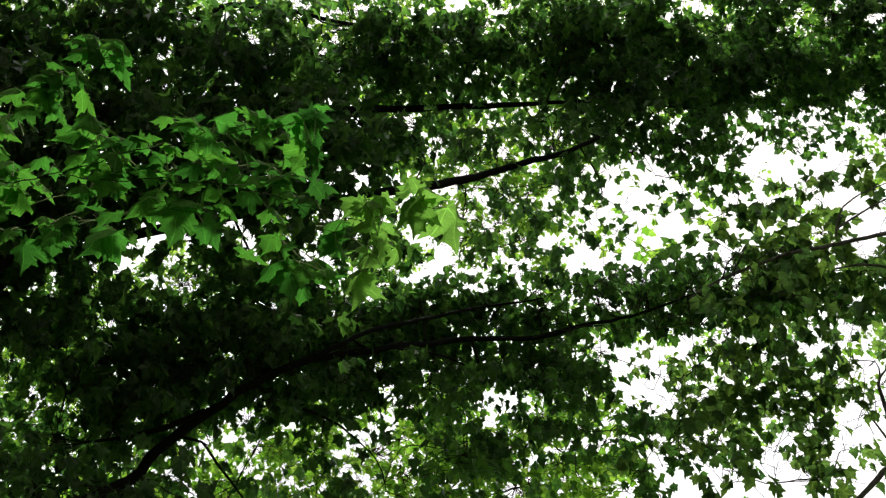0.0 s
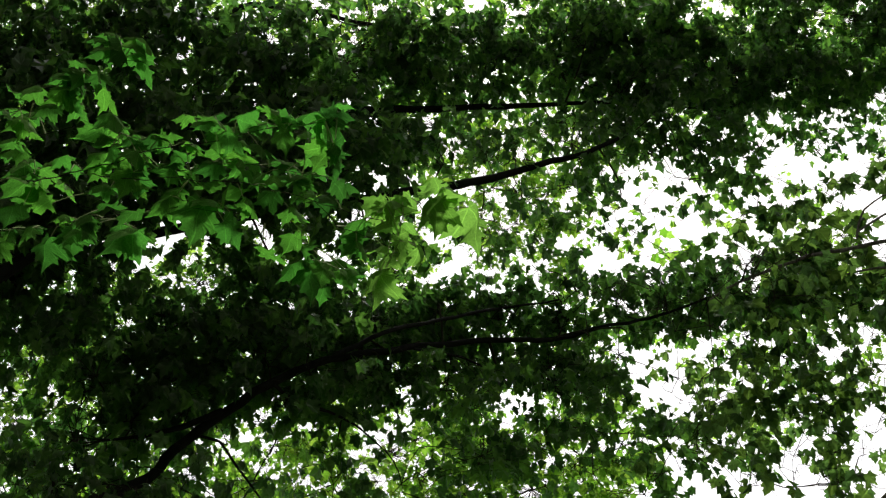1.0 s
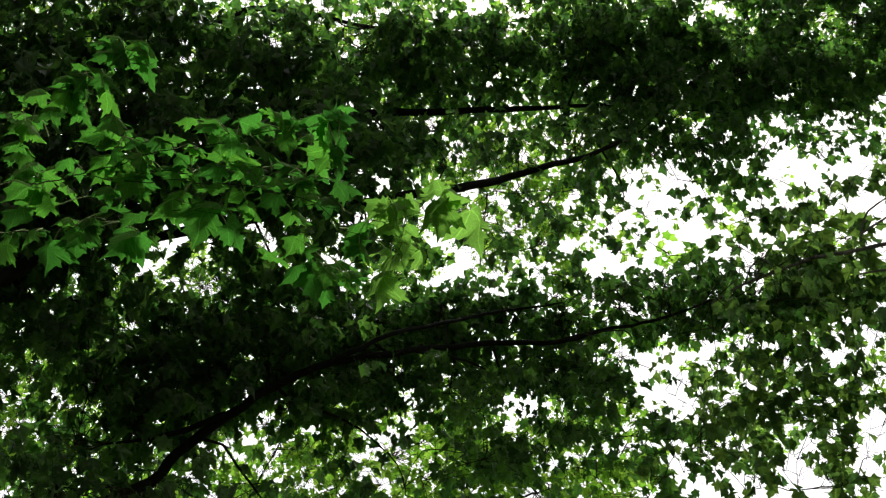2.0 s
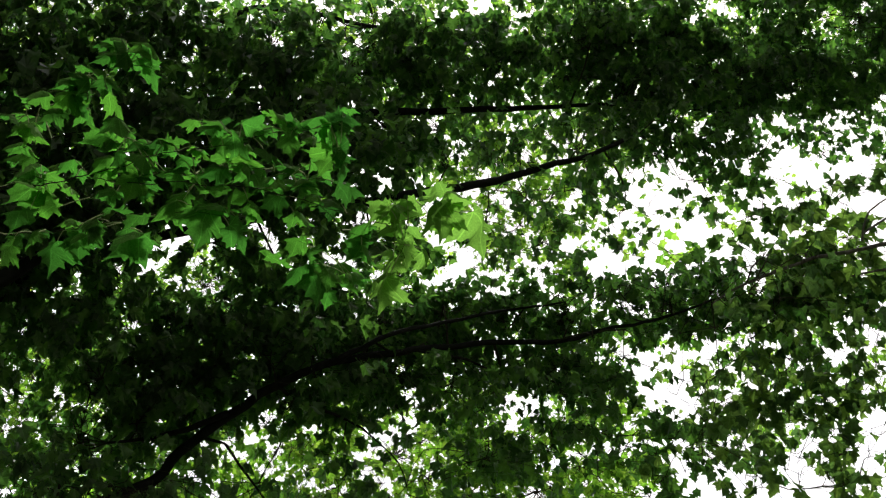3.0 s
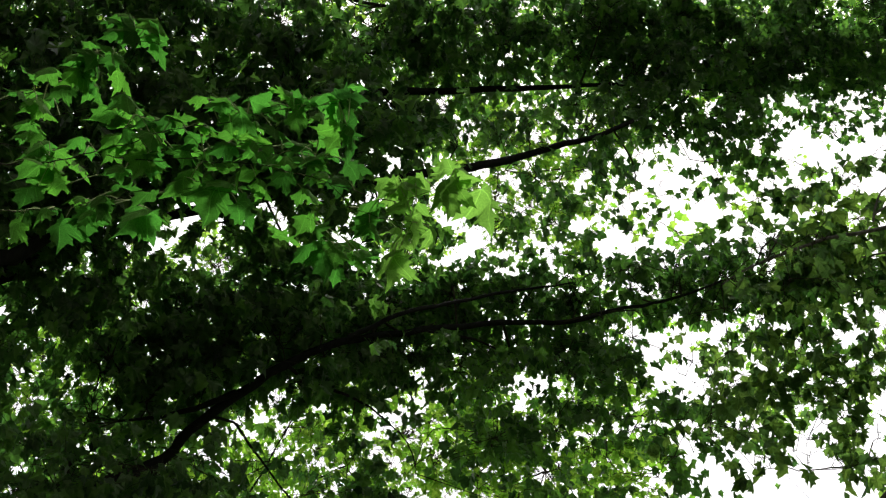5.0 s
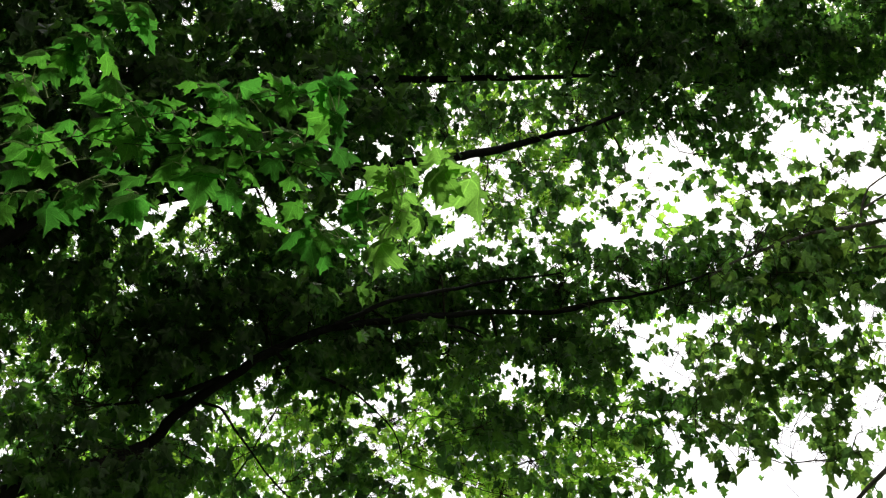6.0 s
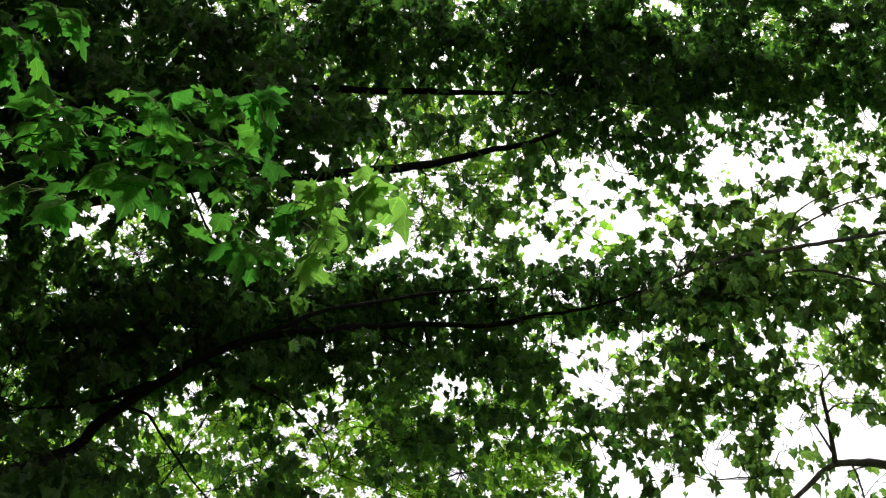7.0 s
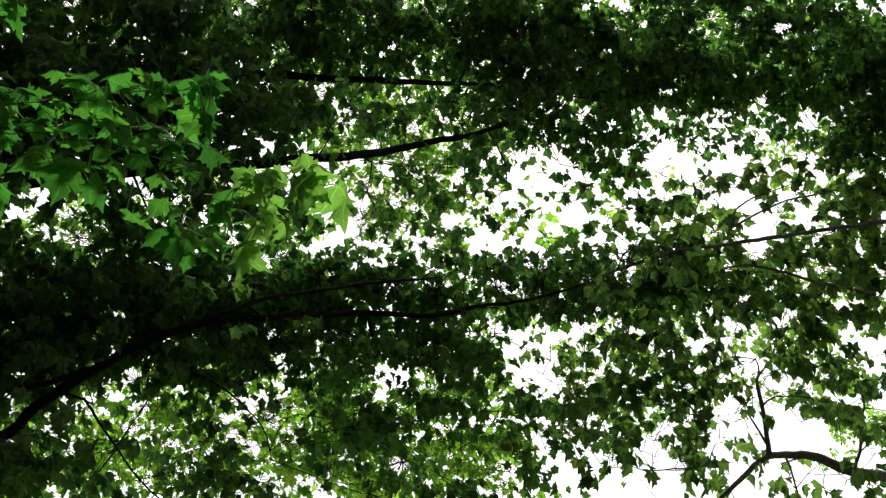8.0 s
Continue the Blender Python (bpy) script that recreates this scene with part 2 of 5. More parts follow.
FILL_LOWER = [
    (-0.96, 5.94, 5.11, 0.16), (-1.69, 5.96, 4.36, 0.15), (-1.58, 5.95, 4.49, 0.15), (-1.66, 6.03, 4.29, 0.15), (0.29, 6.90, 4.64, 0.17),
    (1.37, 7.09, 5.12, 0.18), (-2.31, 5.93, 3.72, 0.14), (0.34, 7.14, 4.29, 0.17), (1.10, 7.41, 4.41, 0.18), (2.40, 7.70, 4.56, 0.18),
]
FILL_BAND_A = [
    (-1.78, 5.06, 3.32, 0.15), (-2.04, 5.11, 3.24, 0.15), (-1.93, 5.02, 3.38, 0.15), (-2.15, 5.06, 3.31, 0.15),
    (3.47, 5.57, 7.23, 0.18), (3.67, 5.69, 7.01, 0.18), (3.26, 5.65, 7.11, 0.18), (3.70, 5.53, 7.27, 0.18), (3.09, 5.62, 7.19, 0.18),
    (-0.36, 5.10, 6.65, 0.18), (-0.17, 5.16, 6.55, 0.18), (0.00, 5.18, 6.70, 0.15), (-0.55, 5.13, 6.60, 0.15), (1.31, 5.70, 6.44, 0.20),
    (1.47, 5.64, 6.54, 0.18), (2.75, 6.87, 5.70, 0.19), (2.62, 6.92, 5.62, 0.17), (0.91, 6.80, 4.68, 0.18), (0.85, 6.44, 5.07, 0.18),
    (-2.06, 5.65, 3.87, 0.19), (-1.86, 5.84, 3.95, 0.18), (2.16, 5.75, 6.75, 0.21), (2.69, 5.92, 6.85, 0.21),
]
FILL_BAND_B = [
    (-0.51, 5.97, 4.49, 0.20), (-1.79, 5.44, 4.59, 0.17), (0.18, 6.83, 4.26, 0.16), (1.05, 5.37, 6.78, 0.18), (2.71, 7.22, 5.15, 0.17),
]
FILL_BAND = FILL_BAND_A + FILL_BAND_B
BACK_FILL_A = [
    (-4.55, 10.11, 6.17, 0.36), (-4.22, 9.96, 6.42, 0.36), (-4.55, 10.49, 5.57, 0.36), (-4.91, 10.27, 5.92, 0.36), (-4.01, 10.21, 6.02, 0.36),
    (0.49, 9.79, 8.57, 0.38), (0.88, 9.98, 8.27, 0.38), (1.31, 10.05, 8.16, 0.38), (0.30, 9.61, 8.87, 0.38), (0.79, 9.66, 8.79, 0.38),
    (1.14, 9.86, 8.46, 0.38), (0.62, 10.10, 8.07, 0.38), (-0.40, 8.40, 9.86, 0.44), (-2.47, 10.46, 5.62, 0.36), (-3.18, 10.49, 5.57, 0.36),
    (-4.43, 10.27, 5.92, 0.36), (-3.24, 9.80, 6.68, 0.48), (-4.13, 10.38, 6.70, 0.44), (-2.29, 9.89, 6.53, 0.45), (-2.70, 9.96, 6.42, 0.36),
    (1.60, 9.28, 9.40, 0.39), (1.46, 10.17, 8.92, 0.47), (1.86, 9.59, 8.90, 0.32), (-0.90, 10.28, 6.85, 0.50),
]
BACK_FILL_B = [
    (-0.21, 10.24, 6.91, 0.44), (1.40, 10.28, 7.80, 0.39), (1.14, 10.59, 7.30, 0.45), (1.92, 10.72, 7.08, 0.39), (-3.36, 10.15, 6.12, 0.36),
    (-2.88, 10.21, 6.02, 0.36),
]
BACK_FILL = BACK_FILL_A + BACK_FILL_B
LOWER_LIGHT_A = [
    (1.51, 8.01, 4.75, 0.16), (0.63, 7.88, 4.83, 0.17), (1.32, 7.99, 4.70, 0.19), (0.20, 8.28, 4.46, 0.19), (1.50, 7.71, 4.16, 0.19), (0.90, 8.10, 4.25, 0.16),
    (0.34, 7.77, 4.63, 0.22), (-0.04, 7.65, 4.89, 0.20), (1.42, 7.58, 4.50, 0.21), (0.34, 7.86, 4.45, 0.17), (0.82, 7.68, 4.30, 0.18), (-0.33, 8.35, 4.26, 0.19),
    (1.42, 7.92, 4.69, 0.18), (0.03, 8.02, 4.90, 0.19), (0.39, 8.31, 4.28, 0.19),
]
LOWER_LIGHT_B = [
    (-0.11, 7.72, 4.24, 0.17), (1.28, 7.76, 4.18, 0.15), (1.05, 7.61, 4.45, 0.18), (-0.71, 7.98, 4.43, 0.20), (-0.66, 7.84, 4.45, 0.19), (-0.05, 7.92, 4.51, 0.20),
    (-0.73, 7.41, 4.76, 0.17), (0.77, 7.73, 4.64, 0.19), (1.39, 7.47, 4.45, 0.16), (0.84, 7.80, 4.87, 0.19), (0.06, 7.72, 4.32, 0.17), (-0.18, 8.03, 4.81, 0.22),
    (1.11, 7.46, 4.39, 0.17), (0.37, 7.91, 4.22, 0.19), (1.24, 7.77, 4.86, 0.20),
]
LOWER_OPENINGS = [
    (0.57, 3.87, 0.033), (-0.20, 3.66, 0.044), (1.18, 4.09, 0.038), (1.06, 4.30, 0.042), (-0.25, 3.62, 0.026), (1.44, 4.19, 0.036),
    (1.15, 3.64, 0.038), (1.18, 4.06, 0.041), (0.31, 3.65, 0.039), (0.30, 3.75, 0.023), (1.34, 3.85, 0.029), (0.80, 3.77, 0.036),
    (1.28, 4.05, 0.030), (0.27, 4.11, 0.034), (1.01, 3.72, 0.036), (1.06, 3.65, 0.037), (-0.26, 3.84, 0.021), (0.86, 3.63, 0.033),
    (1.39, 4.35, 0.047), (-0.10, 3.70, 0.028), (0.31, 4.22, 0.023), (1.01, 3.80, 0.024), (0.76, 4.15, 0.044), (-0.17, 3.87, 0.043),
    (0.60, 3.84, 0.041), (0.92, 3.75, 0.027),
]
R_SPRAYS = [
    (2.42, 5.79, 5.18, 0.09), (2.43, 6.04, 5.13, 0.09), (2.31, 5.62, 4.80, 0.09), (2.01, 5.58, 4.95, 0.09), (1.86, 6.14, 5.10, 0.09), (2.38, 5.85, 5.20, 0.09),
    (1.96, 5.74, 4.93, 0.09), (2.45, 6.13, 5.05, 0.09), (2.47, 5.97, 5.00, 0.09), (2.11, 5.67, 4.81, 0.09), (2.04, 5.81, 5.03, 0.09), (2.26, 5.50, 5.04, 0.09),
    (1.82, 5.72, 4.81, 0.09), (1.96, 5.85, 5.15, 0.09), (1.72, 6.16, 4.50, 0.09), (1.70, 6.34, 4.29, 0.09), (1.64, 6.62, 4.22, 0.09), (1.79, 6.47, 4.41, 0.09),
    (1.71, 6.39, 4.27, 0.09),
]
FORK_SPRAYS = [
    (3.07, 7.38, 4.29, 0.09), (3.31, 7.32, 4.65, 0.09), (3.45, 7.42, 4.58, 0.09), (3.60, 6.98, 4.60, 0.09), (3.71, 6.99, 4.50, 0.09), (3.94, 7.22, 4.79, 0.09),
    (3.97, 6.99, 4.31, 0.08), (4.37, 7.42, 4.58, 0.09), (4.26, 7.04, 4.29, 0.09), (4.20, 7.43, 4.20, 0.09), (4.35, 7.34, 4.11, 0.09), (3.94, 7.28, 4.18, 0.09),
    (3.99, 7.25, 4.04, 0.09), (4.49, 7.24, 4.66, 0.09), (3.87, 7.68, 4.22, 0.09), (4.16, 7.14, 4.69, 0.09), (4.34, 7.11, 4.83, 0.09), (1.75, 6.57, 4.30, 0.08),
    (1.84, 6.61, 4.23, 0.08), (1.78, 6.78, 4.23, 0.08), (1.80, 6.59, 4.06, 0.08), (2.03, 6.59, 3.97, 0.08),
]
BAND_SPRAYS = [
    (1.27, 6.17, 4.81, 0.08), (1.16, 6.01, 5.09, 0.08), (1.34, 5.79, 4.95, 0.07), (1.81, 5.85, 5.07, 0.08), (2.13, 5.94, 4.80, 0.08), (0.91, 6.13, 4.96, 0.08),
    (0.99, 5.67, 4.85, 0.07), (1.48, 6.01, 4.98, 0.08), (1.52, 5.93, 4.71, 0.07), (1.21, 5.79, 4.96, 0.07), (1.81, 5.98, 4.75, 0.08), (2.15, 5.89, 4.76, 0.07),
    (0.97, 5.97, 4.70, 0.07), (1.73, 5.80, 4.69, 0.07),
]
R_OPENINGS = [
    (2.51, 4.43, 0.036), (2.49, 4.42, 0.037), (2.46, 4.57, 0.036), (2.33, 4.50, 0.032), (2.58, 4.63, 0.040), (2.66, 4.93, 0.042),
    (2.78, 4.74, 0.040), (2.72, 4.62, 0.026), (2.60, 4.40, 0.029), (2.22, 4.43, 0.034), (2.12, 4.80, 0.028), (2.52, 4.58, 0.035),
    (2.35, 4.68, 0.034), (2.51, 4.57, 0.039), (2.81, 4.47, 0.034), (2.87, 4.88, 0.046), (3.48, 5.44, 0.042), (3.51, 5.21, 0.031),
    (3.49, 5.32, 0.029), (3.75, 5.68, 0.028), (3.24, 5.20, 0.034), (3.13, 5.62, 0.036), (3.14, 5.53, 0.029), (3.69, 5.69, 0.033),
    (3.37, 5.15, 0.032), (3.18, 5.46, 0.032),
]
# sprays before the sky, sized to the camera's view and toned pale for glare
PALE_SPRAYS = [
    (1.53, 9.55, 8.02, 0.09), (1.72, 9.62, 7.91, 0.09), (1.91, 9.68, 7.80, 0.09), (2.15, 9.66, 7.85, 0.09), (2.40, 9.62, 7.90, 0.09), (2.03, 9.75, 7.70, 0.09), (1.59, 9.75, 7.70, 0.09), (2.59, 9.49, 8.11, 0.09), (2.68, 9.57, 7.99, 0.09), (2.98, 9.34, 8.36, 0.09), (2.62, 9.29, 8.44, 0.09), (2.28, 9.45, 8.17, 0.09), (2.96, 9.57, 7.99, 0.09), (1.81, 9.53, 8.04, 0.09), (1.34, 9.65, 7.86, 0.09), (2.50, 9.73, 7.73, 0.09),
]
HANGING_SPRAYS_A = [
    (1.76, 6.93, 4.86, 0.07), (1.81, 6.75, 5.14, 0.07), (1.77, 7.01, 4.72, 0.07), (2.25, 7.06, 5.21, 0.09), (2.38, 7.15, 5.06, 0.09), (2.21, 7.29, 4.85, 0.09),
    (2.34, 7.26, 4.88, 0.09), (2.55, 7.17, 5.03, 0.09), (2.85, 7.26, 4.88, 0.09), (3.06, 7.24, 4.92, 0.09), (3.23, 7.17, 5.03, 0.09), (2.51, 7.33, 4.77, 0.09),
    (2.89, 7.38, 4.70, 0.09),
]
HANGING_SPRAYS_B = [
    (1.87, 7.24, 5.11, 0.07), (1.93, 7.30, 5.02, 0.07), (1.76, 7.52, 4.67, 0.07), (1.82, 7.46, 4.76, 0.07), (2.23, 7.61, 4.52, 0.07), (2.41, 7.68, 4.41, 0.07),
    (2.19, 7.65, 4.45, 0.07), (2.75, 7.68, 4.41, 0.07), (2.88, 7.65, 4.45, 0.07), (3.10, 7.72, 4.34, 0.07), (3.01, 7.52, 4.67, 0.07), (3.27, 7.59, 4.56, 0.07),
    (2.36, 7.47, 4.74, 0.07), (2.67, 7.59, 4.56, 0.07), (2.84, 7.54, 4.63, 0.07), (2.02, 7.54, 4.63, 0.07), (2.07, 7.49, 4.70, 0.07), (2.00, 7.59, 4.56, 0.07),
]
HANGING_SPRAYS = HANGING_SPRAYS_A + HANGING_SPRAYS_B
CLUMPS_THIN = [
    (0.32, 5.43, 5.74, 0.13), (0.50, 5.55, 5.54, 0.13), (0.28, 5.65, 5.39, 0.13), (0.73, 5.55, 5.55, 0.13), (0.61, 5.45, 5.71, 0.13), (0.88, 5.40, 5.79, 0.13), (0.43, 5.73, 5.27, 0.13), (0.21, 5.37, 5.83, 0.13), (0.76, 5.66, 5.38, 0.13),
]
LONE_SPRAYS = [
    (1.66, 5.91, 5.92, 0.06), (1.92, 5.92, 5.90, 0.07), (1.86, 5.98, 5.81, 0.05), (1.65, 6.27, 5.52, 0.06), (1.73, 6.31, 5.47, 0.05),
    (1.27, 5.93, 5.70, 0.04), (1.19, 6.01, 5.57, 0.05), (1.45, 6.05, 5.69, 0.05), (2.18, 6.06, 6.06, 0.06), (2.30, 5.98, 6.19, 0.06),
    (2.62, 6.03, 6.29, 0.06), (2.84, 6.15, 6.29, 0.07), (3.15, 6.11, 6.54, 0.07),
]
R_CLUMPS_LAST = [
    (2.49, 7.65, 4.45, 0.11), (2.88, 7.68, 4.41, 0.14), (3.32, 7.70, 4.56, 0.17),
]
BACK_LOW = [
    (-1.19, 9.40, 5.10, 0.64), (-0.53, 11.01, 5.83, 0.69), (0.21, 10.48, 5.13, 0.58), (-2.08, 11.13, 5.48, 0.68), (-2.85, 10.96, 5.48, 0.68),
    (0.86, 9.21, 4.81, 0.52), (1.33, 8.94, 4.77, 0.40), (-1.12, 11.66, 6.65, 0.68), (0.09, 9.50, 5.71, 0.50), (-1.60, 9.06, 5.41, 0.42),
    (-4.41, 12.53, 5.82, 0.84), (-4.21, 9.69, 5.55, 0.50), (-4.66, 10.83, 6.71, 0.52), (1.34, 10.73, 6.11, 0.56), (-4.57, 10.82, 5.12, 0.60),
    (-2.89, 7.82, 6.32, 0.44), (-2.61, 9.85, 7.33, 0.56), (-0.58, 11.03, 8.17, 0.63),
]
BACK_HIGH = [
    (0.53, 9.17, 8.58, 0.62), (-0.03, 9.71, 9.41, 0.54), (1.11, 9.65, 9.37, 0.60), (1.37, 7.60, 7.38, 0.36), (1.00, 10.52, 8.75, 0.58),
    (0.42, 9.97, 7.91, 0.45), (-0.69, 7.55, 8.80, 0.61), (0.18, 6.82, 7.97, 0.45), (1.27, 9.79, 11.14, 0.65), (2.00, 8.58, 9.95, 0.63),
    (3.28, 9.89, 10.84, 0.72), (4.83, 10.71, 11.81, 0.78), (5.61, 10.26, 11.39, 0.68), (-2.52, 9.46, 10.62, 0.76), (-3.50, 7.48, 8.89, 0.72),
    (-4.73, 8.87, 9.55, 0.70), (-1.41, 8.97, 7.35, 0.40), (-4.83, 10.52, 8.02, 0.53),
]
BACK_RIGHT = [
    (4.36, 13.36, 8.07, 0.72), (3.94, 10.01, 6.19, 0.53), (4.64, 10.03, 6.93, 0.49), (3.95, 10.12, 7.05, 0.50), (5.73, 11.98, 11.14, 0.49),
    (4.14, 10.18, 8.76, 0.34), (5.62, 11.76, 9.05, 0.68), (5.72, 9.80, 9.23, 0.74), (6.75, 11.70, 8.57, 0.88), (5.94, 11.60, 7.22, 0.76),
    (2.97, 10.44, 7.08, 0.38), (5.85, 13.09, 6.94, 0.53), (4.05, 12.48, 6.54, 0.43), (8.59, 15.27, 7.83, 0.70),
]
# openings in the crowns, fitted to the camera's view: where their sight cones cross the plane y = 6 (x, z) and how wide
# they are there;
# the first go through all crowns, the second through the nearer ones alone
SKY_GAPS_A = [
    (-3.46, 7.67, 0.036), (-2.95, 7.46, 0.035), (-2.80, 7.65, 0.045), (-1.93, 7.23, 0.026), (-1.97, 6.91, 0.060), (-1.86, 6.86, 0.060), (-1.80, 6.70, 0.034), (-1.38, 7.35, 0.035),
    (-1.57, 7.35, 0.031), (-1.49, 7.13, 0.026), (-1.50, 6.96, 0.039), (-1.59, 6.70, 0.025), (-0.76, 7.48, 0.040), (-0.64, 7.24, 0.035), (-0.40, 7.65, 0.022), (-0.22, 7.60, 0.022),
    (-0.06, 7.55, 0.040), (-0.89, 7.14, 0.026), (-0.22, 7.30, 0.035), (-0.20, 6.50, 0.025), (-0.05, 6.47, 0.058), (0.10, 7.63, 0.058), (0.31, 7.67, 0.076), (0.52, 7.48, 0.036),
    (0.64, 7.48, 0.053), (0.68, 7.04, 0.035), (0.20, 7.18, 0.026), (0.82, 7.23, 0.026), (0.96, 7.06, 0.026), (1.61, 7.46, 0.027), (0.64, 6.71, 0.030), (0.53, 6.55, 0.050),
]
SKY_GAPS_B = [
    (0.83, 6.58, 0.029), (1.97, 7.53, 0.053), (2.17, 7.63, 0.081), (2.11, 7.07, 0.035), (1.88, 6.89, 0.026), (2.47, 7.42, 0.027), (2.89, 7.35, 0.035), (3.36, 7.65, 0.054),
    (3.42, 7.44, 0.035), (3.11, 7.14, 0.026), (3.31, 7.02, 0.026), (3.14, 6.94, 0.026), (2.50, 6.87, 0.026), (2.58, 6.74, 0.025), (2.97, 6.52, 0.075), (2.85, 6.48, 0.058),
    (3.25, 6.63, 0.050), (2.47, 6.47, 0.050), (2.29, 6.49, 0.029), (2.32, 7.26, 0.026), (1.46, 5.89, 0.167), (1.32, 5.58, 0.156), (1.01, 5.52, 0.109), (0.87, 5.40, 0.085),
    (0.89, 5.72, 0.055), (0.94, 5.83, 0.044), (0.77, 5.77, 0.036), (0.66, 5.69, 0.035), (0.45, 5.75, 0.028), (0.59, 6.18, 0.033), (0.77, 6.33, 0.029), (0.08, 6.33, 0.058),
]
SKY_GAPS_C = [
    (0.13, 5.86, 0.036), (0.81, 6.03, 0.036), (1.22, 6.03, 0.040), (1.36, 6.03, 0.064), (0.62, 5.47, 0.039), (0.46, 5.50, 0.031), (1.15, 5.77, 0.047), (1.10, 5.92, 0.036),
    (0.34, 5.63, 0.031), (0.54, 5.92, 0.032), (1.67, 5.97, 0.096), (1.74, 5.56, 0.132), (1.81, 5.87, 0.088), (1.98, 5.77, 0.095), (1.59, 5.44, 0.100), (2.00, 6.07, 0.057),
    (1.40, 5.35, 0.077), (2.36, 5.98, 0.064), (2.49, 6.15, 0.097), (2.61, 6.06, 0.048), (3.03, 6.24, 0.090), (2.91, 6.37, 0.058), (2.95, 5.76, 0.087), (2.84, 5.69, 0.055),
    (2.97, 5.42, 0.054), (2.27, 5.43, 0.035), (2.20, 6.07, 0.040), (2.65, 5.87, 0.032), (2.80, 6.02, 0.040), (3.06, 6.02, 0.048), (-2.57, 5.03, 0.030), (-1.95, 5.31, 0.084),
]
SKY_GAPS_D = [
    (-1.86, 5.40, 0.077), (-2.01, 5.22, 0.053), (-1.79, 5.10, 0.030), (-1.54, 5.07, 0.034), (-1.65, 4.91, 0.030), (-1.54, 4.68, 0.029), (-2.15, 4.75, 0.029), (-2.74, 4.49, 0.036),
    (-1.94, 4.48, 0.021), (-1.19, 4.57, 0.029), (-1.39, 4.57, 0.032), (-0.35, 5.00, 0.045), (-0.07, 5.09, 0.049), (-0.77, 5.30, 0.027), (-0.57, 4.85, 0.018), (-0.12, 4.55, 0.029),
    (-0.39, 4.57, 0.022), (-0.28, 4.47, 0.021), (-1.26, 5.58, 0.078), (-1.17, 5.42, 0.054), (-0.38, 5.97, 0.056), (-0.18, 5.97, 0.048), (-0.58, 6.02, 0.056), (0.14, 5.54, 0.062),
    (-0.05, 5.44, 0.069), (0.05, 5.17, 0.076), (0.16, 5.29, 0.069), (0.28, 5.30, 0.038), (0.53, 5.30, 0.042), (1.09, 5.27, 0.107), (1.19, 5.22, 0.053), (1.42, 5.30, 0.061),
]
SKY_GAPS_E = [
    (0.47, 4.86, 0.026), (0.91, 4.96, 0.022), (0.97, 4.85, 0.022), (1.06, 4.95, 0.019), (1.18, 4.95, 0.030), (1.37, 4.89, 0.022), (1.24, 4.53, 0.086), (1.36, 4.55, 0.072),
    (1.33, 4.46, 0.072), (0.87, 4.75, 0.018), (1.15, 4.65, 0.036), (1.61, 5.25, 0.034), (1.57, 5.30, 0.046), (2.10, 5.32, 0.042), (2.14, 5.11, 0.026), (1.79, 5.03, 0.019),
    (2.62, 4.80, 0.062), (2.55, 4.83, 0.048), (2.69, 4.78, 0.040), (2.42, 4.57, 0.029), (2.56, 4.53, 0.040), (2.28, 4.48, 0.029), (2.01, 4.69, 0.025), (2.21, 4.73, 0.018),
    (1.71, 4.62, 0.062), (1.47, 4.65, 0.058), (1.46, 4.51, 0.072), (1.65, 4.48, 0.047), (1.71, 4.82, 0.018), (1.91, 4.68, 0.018), (-2.72, 4.33, 0.035), (-2.43, 4.31, 0.042),
]
SKY_GAPS_F = [
    (-2.57, 4.13, 0.031), (-2.38, 4.25, 0.028), (-2.67, 4.01, 0.024), (-2.45, 4.02, 0.017), (-2.50, 3.76, 0.027), (-2.56, 3.67, 0.033), (-1.74, 3.72, 0.024), (-1.52, 4.08, 0.021),
    (-1.43, 3.96, 0.027), (-1.56, 3.79, 0.027), (-1.46, 3.76, 0.034), (-1.38, 3.67, 0.040), (-1.20, 4.32, 0.028), (-1.09, 3.98, 0.031), (-1.03, 3.91, 0.027), (-1.03, 3.79, 0.027),
    (-0.96, 3.83, 0.027), (-1.18, 4.01, 0.021), (-0.21, 4.29, 0.032), (-0.20, 4.12, 0.052), (-0.37, 4.00, 0.052), (-0.28, 4.02, 0.038), (-0.46, 4.03, 0.024), (-0.79, 4.07, 0.021),
    (-0.49, 3.89, 0.031), (-0.45, 3.79, 0.037), (-0.34, 3.73, 0.040), (-1.23, 3.90, 0.027), (0.38, 4.20, 0.035), (0.49, 4.15, 0.063), (0.42, 4.10, 0.028), (0.30, 4.27, 0.018),
]
